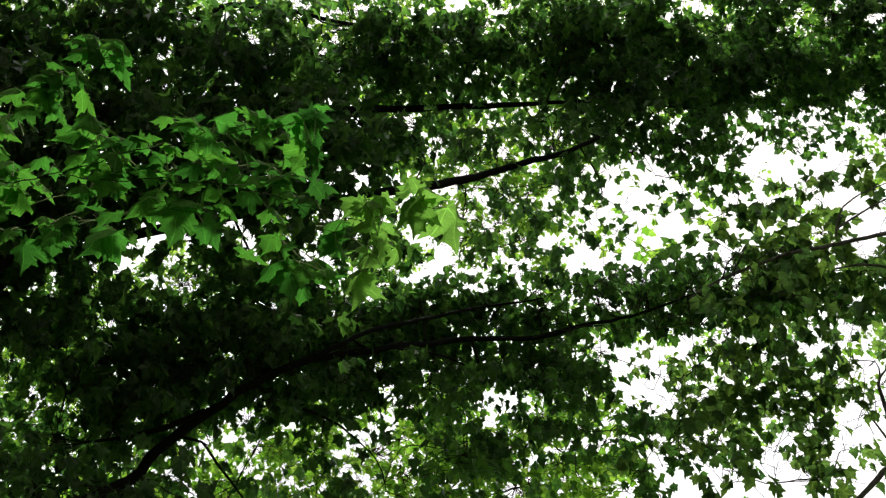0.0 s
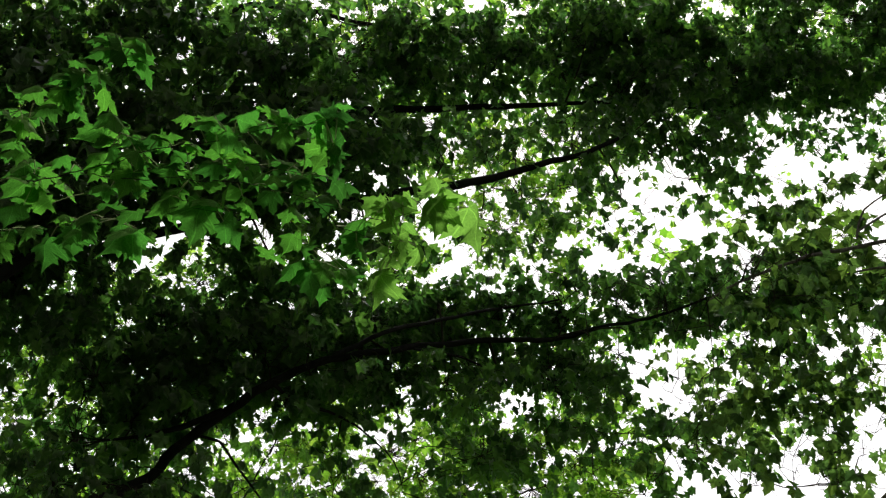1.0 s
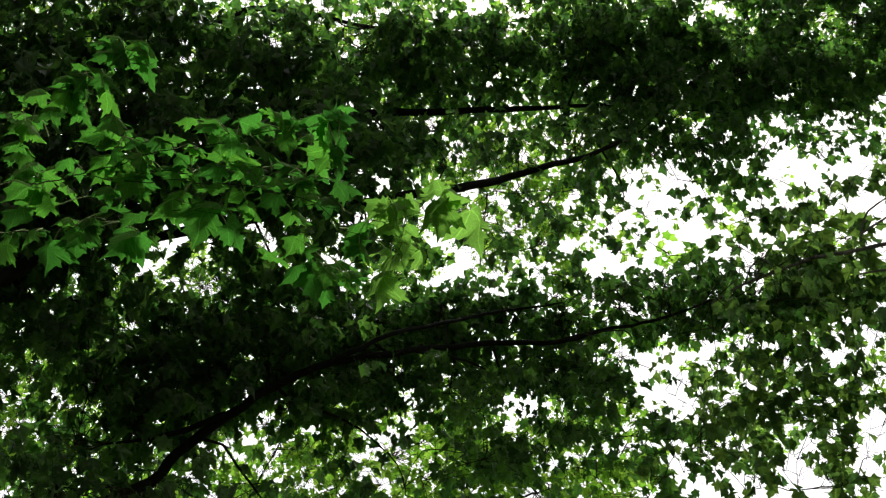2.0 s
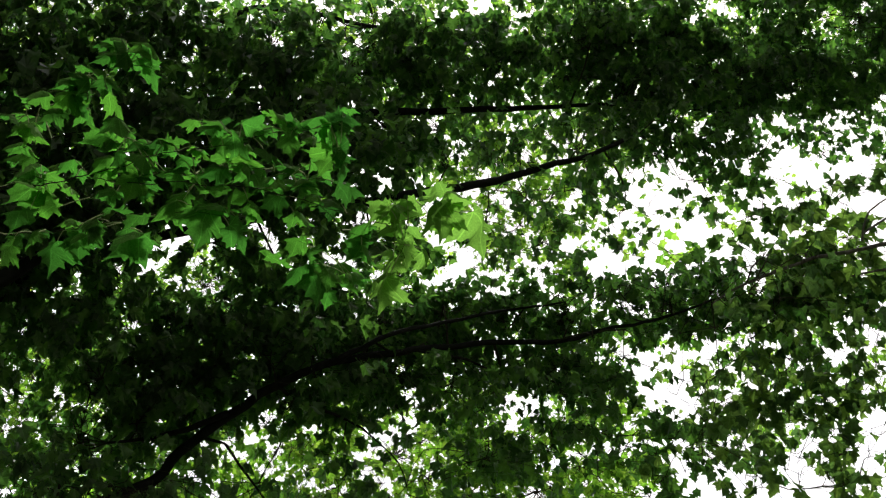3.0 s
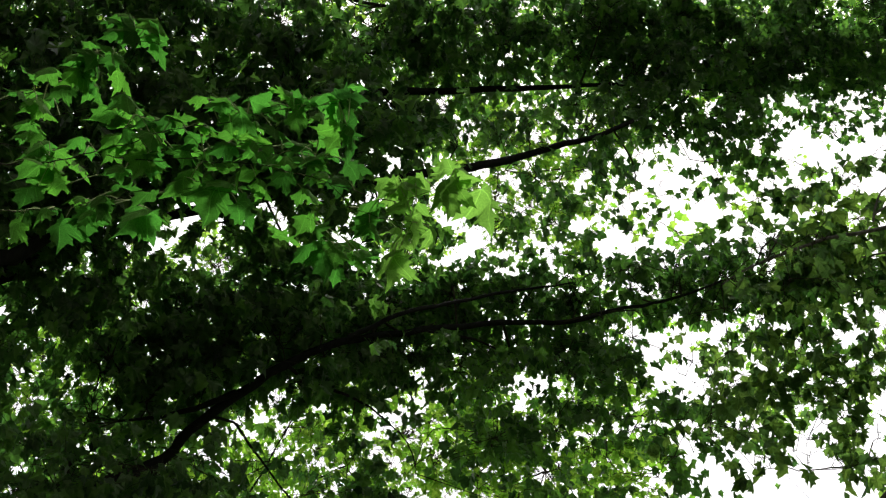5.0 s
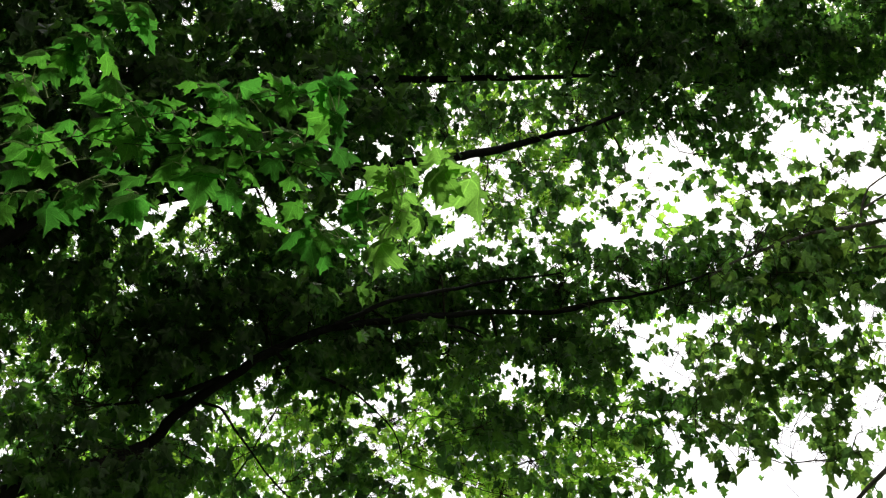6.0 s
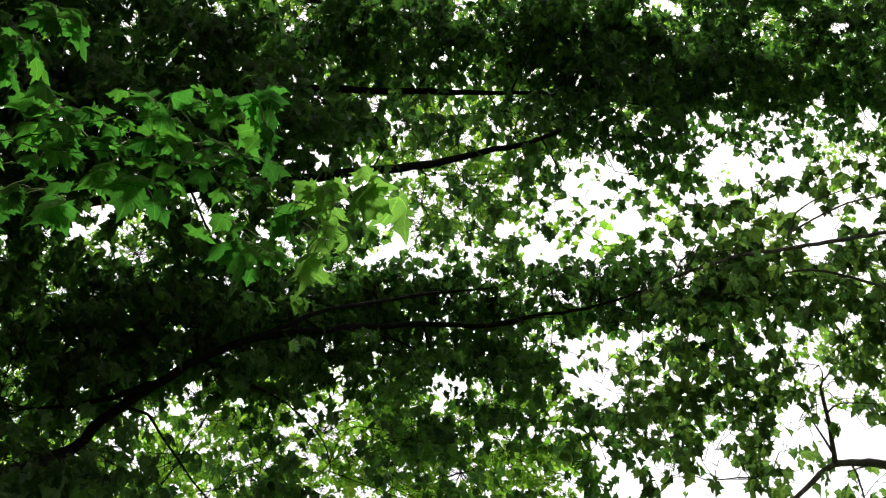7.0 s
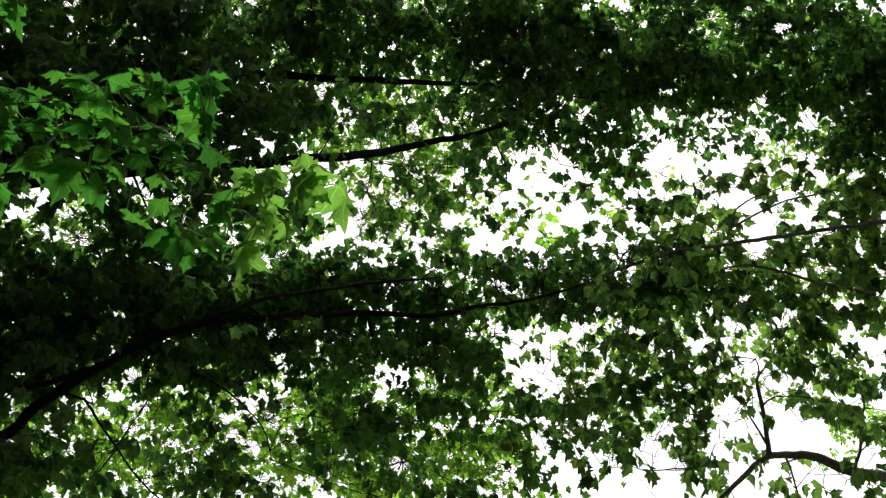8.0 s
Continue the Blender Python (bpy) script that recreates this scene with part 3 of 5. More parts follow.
SKY_GAPS_G = [
    (1.28, 4.40, 0.078), (1.29, 4.27, 0.063), (0.89, 3.95, 0.038), (0.87, 4.00, 0.024), (0.83, 3.89, 0.027), (1.02, 3.94, 0.038), (1.10, 3.91, 0.031), (0.86, 3.73, 0.027),
    (0.22, 3.70, 0.034), (0.56, 3.66, 0.040), (1.23, 3.65, 0.060), (0.69, 3.85, 0.020), (1.52, 4.18, 0.098), (1.47, 4.31, 0.064), (1.45, 3.98, 0.048), (1.42, 3.85, 0.054),
    (1.78, 3.67, 0.134), (1.56, 3.67, 0.114), (1.48, 3.73, 0.081), (1.96, 3.66, 0.100), (2.53, 3.89, 0.096), (2.64, 4.02, 0.069), (2.56, 3.76, 0.074), (2.36, 3.89, 0.051),
    (2.24, 3.96, 0.031), (1.83, 4.31, 0.039), (2.02, 3.83, 0.061), (2.11, 3.73, 0.054), (2.23, 4.20, 0.032), (1.91, 3.91, 0.027), (1.74, 3.96, 0.027), (2.56, 4.13, 0.031),
]
SKY_GAPS_H = [
    (1.81, 4.47, 0.032), (1.95, 4.43, 0.025), (2.11, 4.31, 0.025), (2.42, 4.27, 0.035), (3.64, 7.49, 0.073), (3.32, 6.67, 0.069), (3.68, 6.58, 0.086), (3.32, 6.08, 0.083),
    (3.55, 6.15, 0.083), (3.65, 6.00, 0.049), (3.09, 5.74, 0.089), (3.35, 5.78, 0.057), (3.11, 5.48, 0.087), (3.48, 5.51, 0.064), (3.06, 5.33, 0.070), (3.37, 5.09, 0.054),
    (3.15, 4.95, 0.027), (2.68, 4.14, 0.078), (2.81, 3.94, 0.105), (3.01, 4.02, 0.121), (3.22, 4.33, 0.044), (2.99, 4.32, 0.044), (2.73, 3.67, 0.103), (3.06, 3.75, 0.069),
    (3.22, 3.99, 0.071), (2.92, 4.13, 0.071),
]
SKY_GAPS_I = [
    (0.15, 6.21, 0.029), (0.31, 6.02, 0.028), (0.48, 6.32, 0.029), (0.39, 5.83, 0.032), (0.60, 6.02, 0.028), (0.26, 5.53, 0.031), (0.72, 6.07, 0.028), (0.23, 5.87, 0.024), (0.47, 5.65, 0.027), (0.60, 5.80, 0.024), (0.88, 6.14, 0.024), (0.99, 6.02, 0.028),
]
SKY_GAPS = SKY_GAPS_A + SKY_GAPS_B + SKY_GAPS_C + SKY_GAPS_D + SKY_GAPS_E + SKY_GAPS_F + SKY_GAPS_G + SKY_GAPS_H + SKY_GAPS_I
LEAFY_GAPS_A = [
    (-3.25, 7.30, 0.061), (-2.24, 7.37, 0.071), (-1.92, 7.06, 0.069), (-1.62, 6.96, 0.052), (-0.74, 7.30, 0.053), (-1.28, 7.23, 0.066), (-0.38, 6.82, 0.055), (0.56, 7.37, 0.062),
    (0.52, 7.02, 0.043), (0.79, 6.89, 0.034), (0.84, 6.76, 0.038), (0.23, 6.72, 0.038), (0.44, 6.47, 0.058), (0.97, 6.58, 0.038), (2.32, 7.62, 0.063), (2.24, 7.40, 0.053),
    (3.04, 7.46, 0.115), (3.11, 7.62, 0.063), (1.72, 6.57, 0.046), (1.89, 6.50, 0.046), (-0.77, 7.51, 0.071), (0.19, 6.12, 0.041), (0.39, 6.02, 0.036), (0.70, 5.87, 0.048),
    (0.87, 6.02, 0.040), (1.04, 6.12, 0.036), (0.45, 5.63, 0.039), (0.26, 5.77, 0.036), (0.61, 5.54, 0.035), (1.17, 6.22, 0.037), (1.33, 6.22, 0.029), (0.31, 6.32, 0.029),
]
LEAFY_GAPS_B = [
    (0.64, 6.27, 0.029), (-2.95, 5.27, 0.046), (-2.78, 5.17, 0.034), (-2.51, 5.04, 0.030), (-2.42, 5.17, 0.034), (-2.14, 5.19, 0.091), (-1.66, 5.09, 0.068), (-2.01, 4.77, 0.051),
    (-2.21, 4.62, 0.040), (-2.61, 4.60, 0.065), (-2.37, 4.53, 0.050), (-2.53, 4.50, 0.057), (-2.30, 4.62, 0.033), (-1.48, 4.53, 0.032), (-1.42, 4.89, 0.033), (-0.19, 5.11, 0.053),
    (-0.54, 5.18, 0.091), (-0.36, 5.22, 0.083), (-0.09, 5.22, 0.076), (0.80, 5.22, 0.061), (0.67, 5.31, 0.053), (0.66, 4.78, 0.048), (1.14, 4.67, 0.051), (2.37, 4.77, 0.062),
    (2.72, 4.55, 0.050), (0.29, 5.22, 0.061), (0.44, 5.13, 0.045), (-2.68, 4.24, 0.084), (-2.55, 4.29, 0.078), (-2.61, 4.08, 0.055), (-2.23, 3.83, 0.024), (-1.89, 3.83, 0.041),
]
LEAFY_GAPS_C = [
    (-2.11, 3.67, 0.047), (-1.54, 3.66, 0.047), (-0.90, 3.94, 0.048), (-1.32, 3.98, 0.045), (-0.82, 3.73, 0.074), (-0.62, 3.69, 0.081), (-0.76, 3.83, 0.048), (-0.28, 3.80, 0.061),
    (-0.11, 3.69, 0.074), (-0.15, 3.90, 0.048), (-0.56, 3.98, 0.041), (0.11, 4.29, 0.042), (0.78, 3.76, 0.047), (0.60, 3.83, 0.048), (0.39, 3.73, 0.054), (0.16, 3.80, 0.047),
    (0.26, 3.98, 0.034), (2.21, 4.09, 0.042), (0.94, 3.83, 0.041), (-1.72, 3.90, 0.031), (-2.43, 3.69, 0.054), (2.37, 4.05, 0.041),
]
LEAFY_GAPS = LEAFY_GAPS_A + LEAFY_GAPS_B + LEAFY_GAPS_C
SPRIG_A = [(-1.391, 2.248, 3.191, 0.0070), (-1.125, 2.163, 3.139, 0.0060), (-0.858, 2.019, 3.087, 0.0050), (-0.629, 1.916, 3.062, 0.0040), (-0.430, 1.876, 3.090, 0.0030), (-0.286, 1.846, 3.099, 0.0025), (-0.229, 1.842, 3.106, 0.0020)]
SPRIG_B = [(-1.244, 2.036, 3.248, 0.0040), (-1.015, 1.956, 3.226, 0.0035), (-0.878, 1.882, 3.268, 0.0030), (-0.761, 1.842, 3.276, 0.0025), (-0.647, 1.826, 3.245, 0.0020)]
SPRIG_C = [(-1.104, 2.071, 3.191, 0.0040), (-0.958, 2.012, 3.192, 0.0030), (-0.831, 1.958, 3.184, 0.0025), (-0.728, 1.933, 3.130, 0.0020)]
SPRIG_D = [(-1.268, 2.216, 3.054, 0.0040), (-0.972, 2.122, 3.017, 0.0035), (-0.748, 2.022, 2.987, 0.0030), (-0.590, 1.973, 2.972, 0.0025), (-0.482, 1.971, 2.937, 0.0020)]
SPRIG_E = [(-0.858, 2.019, 3.087, 0.0045), (-0.642, 1.986, 3.046, 0.0040), (-0.438, 1.967, 3.019, 0.0035), (-0.276, 1.958, 2.958, 0.0030), (-0.120, 1.963, 2.911, 0.0025), (-0.011, 1.931, 2.925, 0.0020), (0.039, 1.923, 2.919, 0.0020)]
SPRIG_F = [(-0.276, 1.958, 2.958, 0.0030), (-0.233, 1.985, 2.915, 0.0028), (-0.250, 2.018, 2.862, 0.0022), (-0.299, 2.033, 2.838, 0.0018)]
SPRIG_G = [(-0.233, 1.985, 2.915, 0.0028), (-0.146, 1.984, 2.879, 0.0022), (-0.088, 1.977, 2.870, 0.0020), (-0.120, 2.002, 2.830, 0.0015)]
SPRIG_H = [(-0.723, 2.012, 3.098, 0.0035), (-0.560, 2.012, 3.098, 0.0030), (-0.422, 1.992, 3.092, 0.0025), (-0.297, 1.979, 3.057, 0.0020), (-0.189, 1.967, 3.019, 0.0015)]
SPRIG_I = [(-1.279, 2.245, 3.291, 0.0040), (-1.078, 2.221, 3.235, 0.0030), (-0.912, 2.208, 3.162, 0.0025), (-0.795, 2.209, 3.066, 0.0020)]
SPRIG_J = [(-0.590, 1.973, 2.972, 0.0025), (-0.456, 2.031, 2.973, 0.0020), (-0.377, 2.049, 2.944, 0.0020), (-0.317, 2.063, 2.922, 0.0015)]
BOUGH = [(-1.391, 2.248, 3.191, 0.0090), (-2.051, 2.612, 3.459, 0.0160), (-2.997, 3.288, 3.887, 0.0300)]
# leaves of the low bough: where the blade starts, the way it points (turn, dip, roll in degrees) and its length
LEAVES_A = [
    (-0.751, 1.815, 3.296, 176, 7, -22, 0.084), (-0.744, 1.817, 3.305, -83, 71, -62, 0.069), (-0.739, 1.843, 3.319, 39, 9, 26, 0.070), (-0.705, 1.828, 3.294, 44, 48, 23, 0.094),
    (-0.787, 1.840, 3.241, -99, 3, -44, 0.068), (-0.846, 1.870, 3.272, -159, 19, -10, 0.059), (-0.840, 1.859, 3.266, -56, 74, -31, 0.069), (-0.861, 1.879, 3.269, 179, 2, -23, 0.083),
    (-0.933, 1.887, 3.238, 173, 11, -24, 0.077), (-0.863, 1.898, 3.247, 173, 12, -12, 0.091), (-0.893, 1.910, 3.247, 29, 38, -2, 0.074), (-0.798, 1.905, 3.250, 34, 42, 7, 0.075),
    (-0.910, 1.933, 3.225, 174, 10, -18, 0.080), (-0.987, 1.969, 3.214, 173, 11, -23, 0.083),
]
LEAVES_B = [
    (-0.991, 1.945, 3.193, 44, 15, 17, 0.070), (-0.792, 1.984, 3.169, -178, -3, -9, 0.095), (-0.765, 1.898, 3.175, -24, 62, 40, 0.069), (-0.564, 1.878, 3.145, -164, 14, -12, 0.057),
    (-0.512, 1.859, 3.119, 150, -5, -16, 0.067), (-0.497, 1.853, 3.109, -128, 5, -25, 0.067), (-0.457, 1.849, 3.114, -29, -14, 7, 0.067), (-0.363, 1.840, 3.107, -93, -2, -43, 0.066),
    (-0.272, 1.837, 3.127, 150, 0, -2, 0.067), (-0.253, 1.838, 3.108, -11, 0, -2, 0.066), (-0.274, 1.866, 3.118, 15, 23, -8, 0.079), (-0.229, 1.843, 3.042, 68, 56, 46, 0.085),
    (-0.354, 1.845, 3.117, 56, 11, 36, 0.056), (-0.343, 1.847, 3.083, 102, 57, -52, 0.069),
]
LEAVES_C = [
    (-0.390, 1.868, 3.118, 145, -4, -20, 0.057), (-0.473, 1.845, 3.075, 29, 38, 3, 0.070), (-0.514, 1.989, 3.111, -163, -2, -16, 0.059), (-0.514, 1.992, 3.122, 3, 5, 20, 0.087),
    (-0.510, 1.981, 3.085, 177, 4, -5, 0.078), (-0.580, 1.909, 3.096, 28, 18, 21, 0.057), (-0.594, 2.003, 3.119, -166, 18, -9, 0.070), (-0.641, 2.024, 3.114, -60, 74, -9, 0.071),
    (-0.316, 1.979, 3.099, 44, 6, 15, 0.070), (-0.343, 1.982, 3.040, -34, 2, 19, 0.069), (-0.246, 1.964, 3.027, 6, 10, 2, 0.075), (-0.366, 1.961, 2.989, 173, 11, 2, 0.071),
    (-0.325, 2.003, 3.052, -146, 62, -4, 0.069), (-0.503, 2.008, 3.003, -77, -7, 56, 0.069),
]
LEAVES_D = [
    (-0.508, 1.987, 2.979, -178, -3, -21, 0.102), (-0.538, 1.984, 2.969, 130, 51, -7, 0.104), (-0.485, 1.968, 2.914, 34, 42, -9, 0.073), (-0.614, 1.964, 2.982, 162, 26, -7, 0.076),
    (-0.685, 2.009, 2.965, 169, 16, -21, 0.079), (-0.763, 2.213, 3.055, 165, 23, -12, 0.127), (-0.780, 2.249, 3.072, 128, 52, -12, 0.083), (-0.936, 2.126, 2.974, 125, 53, -25, 0.092),
    (-0.824, 2.065, 2.979, -177, 61, 5, 0.070), (-0.861, 2.100, 2.978, 162, 27, -22, 0.067), (-0.817, 2.043, 2.982, 173, 11, -21, 0.066), (-0.878, 2.077, 2.997, -164, 7, -21, 0.060),
    (-1.017, 2.115, 3.058, 158, 31, -22, 0.086), (-0.988, 2.107, 3.106, 178, 4, -11, 0.107),
]
LEAVES_E = [
    (-1.076, 2.188, 3.248, 167, 20, -21, 0.077), (-0.784, 1.983, 3.121, 167, 19, -10, 0.079), (-0.753, 1.948, 3.110, -165, 57, 9, 0.058), (-0.720, 1.995, 3.072, 142, 45, -10, 0.077),
    (-0.733, 2.022, 3.111, 169, 6, -19, 0.060), (-0.780, 2.031, 3.055, 176, 6, -19, 0.071), (-0.711, 1.959, 3.125, -142, 11, -19, 0.059), (-0.234, 1.952, 2.965, -179, -1, -15, 0.076),
    (-0.123, 1.938, 2.954, 162, 27, -4, 0.072), (-0.120, 1.942, 2.951, 2, 3, 8, 0.076), (-0.106, 1.923, 2.934, 14, 71, 7, 0.066), (0.003, 1.924, 2.972, -151, 19, 3, 0.066),
    (0.010, 1.891, 2.955, 23, 2, 5, 0.065), (0.011, 1.898, 2.928, 123, 53, -22, 0.097),
]
LEAVES_F = [
    (0.069, 1.952, 2.942, 57, 53, 20, 0.111), (-0.088, 1.970, 2.877, 69, 56, 41, 0.071), (-0.043, 1.967, 2.846, 0, 72, -16, 0.066), (-0.171, 2.016, 2.901, 161, 28, -9, 0.084),
    (-0.306, 2.022, 2.844, 161, 27, -10, 0.084), (-0.283, 2.049, 2.848, 111, 56, -38, 0.097), (-0.266, 2.019, 2.833, -13, 79, 30, 0.067), (-0.322, 2.052, 2.931, 159, 30, -6, 0.070),
    (-0.307, 2.040, 2.901, -152, 82, 5, 0.068), (-0.128, 1.988, 2.788, 126, 52, -23, 0.085), (-0.116, 1.996, 2.807, 158, 31, -12, 0.086), (-0.112, 1.991, 2.845, 124, 40, -30, 0.066),
    (-0.171, 1.977, 2.928, 149, 15, -13, 0.067), (-0.349, 2.011, 2.983, 46, -5, 21, 0.069),
]
LEAVES_G = [
    (-0.473, 1.975, 3.098, 47, 49, 30, 0.078), (-0.633, 1.909, 3.106, -158, 6, -13, 0.068), (-0.643, 1.894, 3.087, -10, -16, 15, 0.057), (-0.702, 1.935, 3.087, -38, 61, 0, 0.068),
    (-0.405, 1.865, 3.052, -39, 58, 2, 0.056), (-1.021, 1.949, 3.203, -126, -2, -35, 0.060), (-1.032, 2.025, 3.194, 150, 0, -19, 0.061), (-0.883, 1.992, 3.120, 160, 23, -20, 0.059),
    (-0.994, 2.214, 3.197, 18, 26, 21, 0.069), (-1.063, 2.163, 2.986, -172, 70, 14, 0.072), (-1.087, 2.239, 3.249, 152, 37, -26, 0.085), (-0.408, 2.001, 3.074, 131, -8, -21, 0.070),
    (-0.185, 1.996, 2.879, 57, 6, 34, 0.067), (-0.226, 2.056, 2.840, 54, 11, 33, 0.068),
]
LEAVES_H = [
    (-0.100, 1.968, 2.914, 144, -2, -18, 0.067), (-0.451, 1.986, 2.991, 25, 35, 14, 0.071), (-0.416, 2.076, 2.898, 9, 14, 14, 0.069),
]
BOUGH_LEAVES = LEAVES_A + LEAVES_B + LEAVES_C + LEAVES_D + LEAVES_E + LEAVES_F + LEAVES_G + LEAVES_H
TRUNK_XY = (-3.20, 4.75)

# ---- materials ----
def nodes(name):
    m = bpy.data.materials.new(name)
    m.use_nodes = True
    t = m.node_tree
    t.nodes.clear()
    out = t.nodes.new("ShaderNodeOutputMaterial")
    return m, t, out


def add(t, kind, **values):
    n = t.nodes.new(kind)
    for k, v in values.items():
        n.inputs[k.replace("_", " ")].default_value = v
    return n


def math_node(t, op, a, b=None):
    n = t.nodes.new("ShaderNodeMath")
    n.operation = op
    for i, v in enumerate((a, b)):
        if v is None:
            continue
        if isinstance(v, (int, float)):
            n.inputs[i].default_value = v
        else:
            t.links.new(v, n.inputs[i])
    return n.outputs[0]


def ramp(t, fac, stops):
    n = t.nodes.new("ShaderNodeValToRGB")
    while len(n.color_ramp.elements) < len(stops):
        n.color_ramp.elements.new(0.5)
    for e, (p, c) in zip(n.color_ramp.elements, stops):
        e.position, e.color = p, (*c, 1)
    t.links.new(fac, n.inputs[0])
    return n.outputs[0]


def leaf_material(name, tone, veins, gloss=0.09):
    """A thin leaf: diffuse, light coming through, a faint waxy gloss. tone: stops of (reflected, transmitted)."""
    m, t, out = nodes(name)
    isle = t.nodes.new("ShaderNodeNewGeometry").outputs["Random Per Island"]
    one = t.nodes.new("ShaderNodeObjectInfo").outputs["Random"]
    pick = math_node(t, "FRACT", math_node(t, "ADD", isle, one))
    refl = ramp(t, pick, [(i / (len(tone) - 1), c[0]) for i, c in enumerate(tone)])
    tran = ramp(t, pick, [(i / (len(tone) - 1), c[1]) for i, c in enumerate(tone)])
    tex = t.nodes.new("ShaderNodeTexCoord").outputs["Object"]
    blotch = add(t, "ShaderNodeTexNoise", Scale=26.0, Detail=4.0)
    t.links.new(tex, blotch.inputs["Vector"])
    amount = t.nodes.new("ShaderNodeMapRange")
    amount.inputs["From Min"].default_value, amount.inputs["From Max"].default_value = 0.3, 0.7
    amount.inputs["To Min"].default_value, amount.inputs["To Max"].default_value = 0.78, 1.18
    t.links.new(blotch.outputs["Fac"], amount.inputs["Value"])
    gain = amount.outputs[0]
    if veins:
        uv = t.nodes.new("ShaderNodeSeparateXYZ")
        t.links.new(t.nodes.new("ShaderNodeUVMap").outputs[0], uv.inputs[0])
        u, v = uv.outputs[0], uv.outputs[1]
        near = None
        for a in (0, 48, -48, 100, -100):
            s, c = math.sin(radians(a)), math.cos(radians(a))
            across = math_node(t, "ABSOLUTE", math_node(t, "SUBTRACT", math_node(t, "MULTIPLY", u, c), math_node(t, "MULTIPLY", v, s)))
            along = math_node(t, "ADD", math_node(t, "MULTIPLY", u, s), math_node(t, "MULTIPLY", v, c))
            behind = math_node(t, "LESS_THAN", along, 0.0)
            d = math_node(t, "ADD", across, behind)
            near = d if near is None else math_node(t, "MINIMUM", near, d)
        line = math_node(t, "LESS_THAN", near, 0.011)
        gain = math_node(t, "ADD", gain, math_node(t, "MULTIPLY", line, 0.45))

    def scaled(colour):
        mix = t.nodes.new("ShaderNodeVectorMath")
        mix.operation = "SCALE"
        t.links.new(colour, mix.inputs[0])
        t.links.new(gain, mix.inputs["Scale"])
        return mix.outputs[0]
    bump = add(t, "ShaderNodeBump", Strength=0.35, Distance=0.004)
    fine = add(t, "ShaderNodeTexNoise", Scale=90.0, Detail=3.0)
    t.links.new(tex, fine.inputs["Vector"])
    t.links.new(fine.outputs["Fac"], bump.inputs["Height"])
    dif, tra = t.nodes.new("ShaderNodeBsdfDiffuse"), t.nodes.new("ShaderNodeBsdfTranslucent")
    glo = add(t, "ShaderNodeBsdfGlossy", Roughness=0.4)
    t.links.new(scaled(refl), dif.inputs["Color"])
    t.links.new(scaled(tran), tra.inputs["Color"])
    for n in (dif, glo):
        t.links.new(bump.outputs[0], n.inputs["Normal"])
    both = t.nodes.new("ShaderNodeAddShader")
    t.links.new(dif.outputs[0], both.inputs[0])
    t.links.new(tra.outputs[0], both.inputs[1])
    fres = add(t, "ShaderNodeFresnel", IOR=1.38)
    mix = t.nodes.new("ShaderNodeMixShader")
    t.links.new(math_node(t, "MULTIPLY", fres.outputs[0], gloss), mix.inputs[0])
    t.links.new(both.outputs[0], mix.inputs[1])
    t.links.new(glo.outputs[0], mix.inputs[2])
    t.links.new(mix.outputs[0], out.inputs[0])
    return m


def rough_material(name, dark, light, scale, bump_height, stretch=(1, 1, 1), patch=None):
    m, t, out = nodes(name)
    co = t.nodes.new("ShaderNodeTexCoord").outputs["Object"]
    mp = t.nodes.new("ShaderNodeMapping")
    mp.inputs["Scale"].default_value = stretch
    t.links.new(co, mp.inputs[0])
    a = add(t, "ShaderNodeTexNoise", Scale=scale, Detail=8.0, Roughness=0.65)
    b = add(t, "ShaderNodeTexNoise", Scale=scale * 0.12, Detail=4.0)
    for n in (a, b):
        t.links.new(mp.outputs[0], n.inputs["Vector"])
    f = math_node(t, "ADD", math_node(t, "MULTIPLY", a.outputs["Fac"], 0.6), math_node(t, "MULTIPLY", b.outputs["Fac"], 0.4))
    stops = [(0.36, dark), (0.62, light)]
    if patch:
        stops.append((0.72, patch))
    col = ramp(t, f, stops)
    bsdf = add(t, "ShaderNodeBsdfPrincipled", Roughness=0.95)
    bsdf.inputs["Specular IOR Level"].default_value = 0.08
    bump = add(t, "ShaderNodeBump", Strength=0.8, Distance=bump_height)
    t.links.new(a.outputs["Fac"], bump.inputs["Height"])
    t.links.new(bump.outputs[0], bsdf.inputs["Normal"])
    t.links.new(col, bsdf.inputs["Base Color"])
    t.links.new(bsdf.outputs[0], out.inputs[0])
    return m


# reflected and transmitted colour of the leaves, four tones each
# near maple: crown shade and leaf sheen are put into these dark and grey tones
SHADED_MAPLE_TONE = [((0.008, 0.011, 0.006), (0.016, 0.053, 0.010)), ((0.036, 0.046, 0.024), (0.041, 0.124, 0.017)),
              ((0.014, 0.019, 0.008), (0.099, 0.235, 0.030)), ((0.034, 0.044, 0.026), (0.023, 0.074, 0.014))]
# rear maples: light from behind the leaves is put into this brighter tone
BACKLIT_TONE = [((0.015, 0.028, 0.005), (0.095, 0.244, 0.016)), ((0.019, 0.034, 0.006), (0.149, 0.317, 0.026)),
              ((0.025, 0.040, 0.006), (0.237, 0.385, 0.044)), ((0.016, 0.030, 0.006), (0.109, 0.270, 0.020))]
# forked maple: the olive cast carries the sky glare over its leaves
OLIVE_GLARE_TONE = [((0.006, 0.008, 0.004), (0.034, 0.076, 0.019)), ((0.022, 0.029, 0.015), (0.066, 0.142, 0.026)),
              ((0.010, 0.014, 0.006), (0.138, 0.242, 0.035)), ((0.018, 0.024, 0.013), (0.043, 0.099, 0.024))]
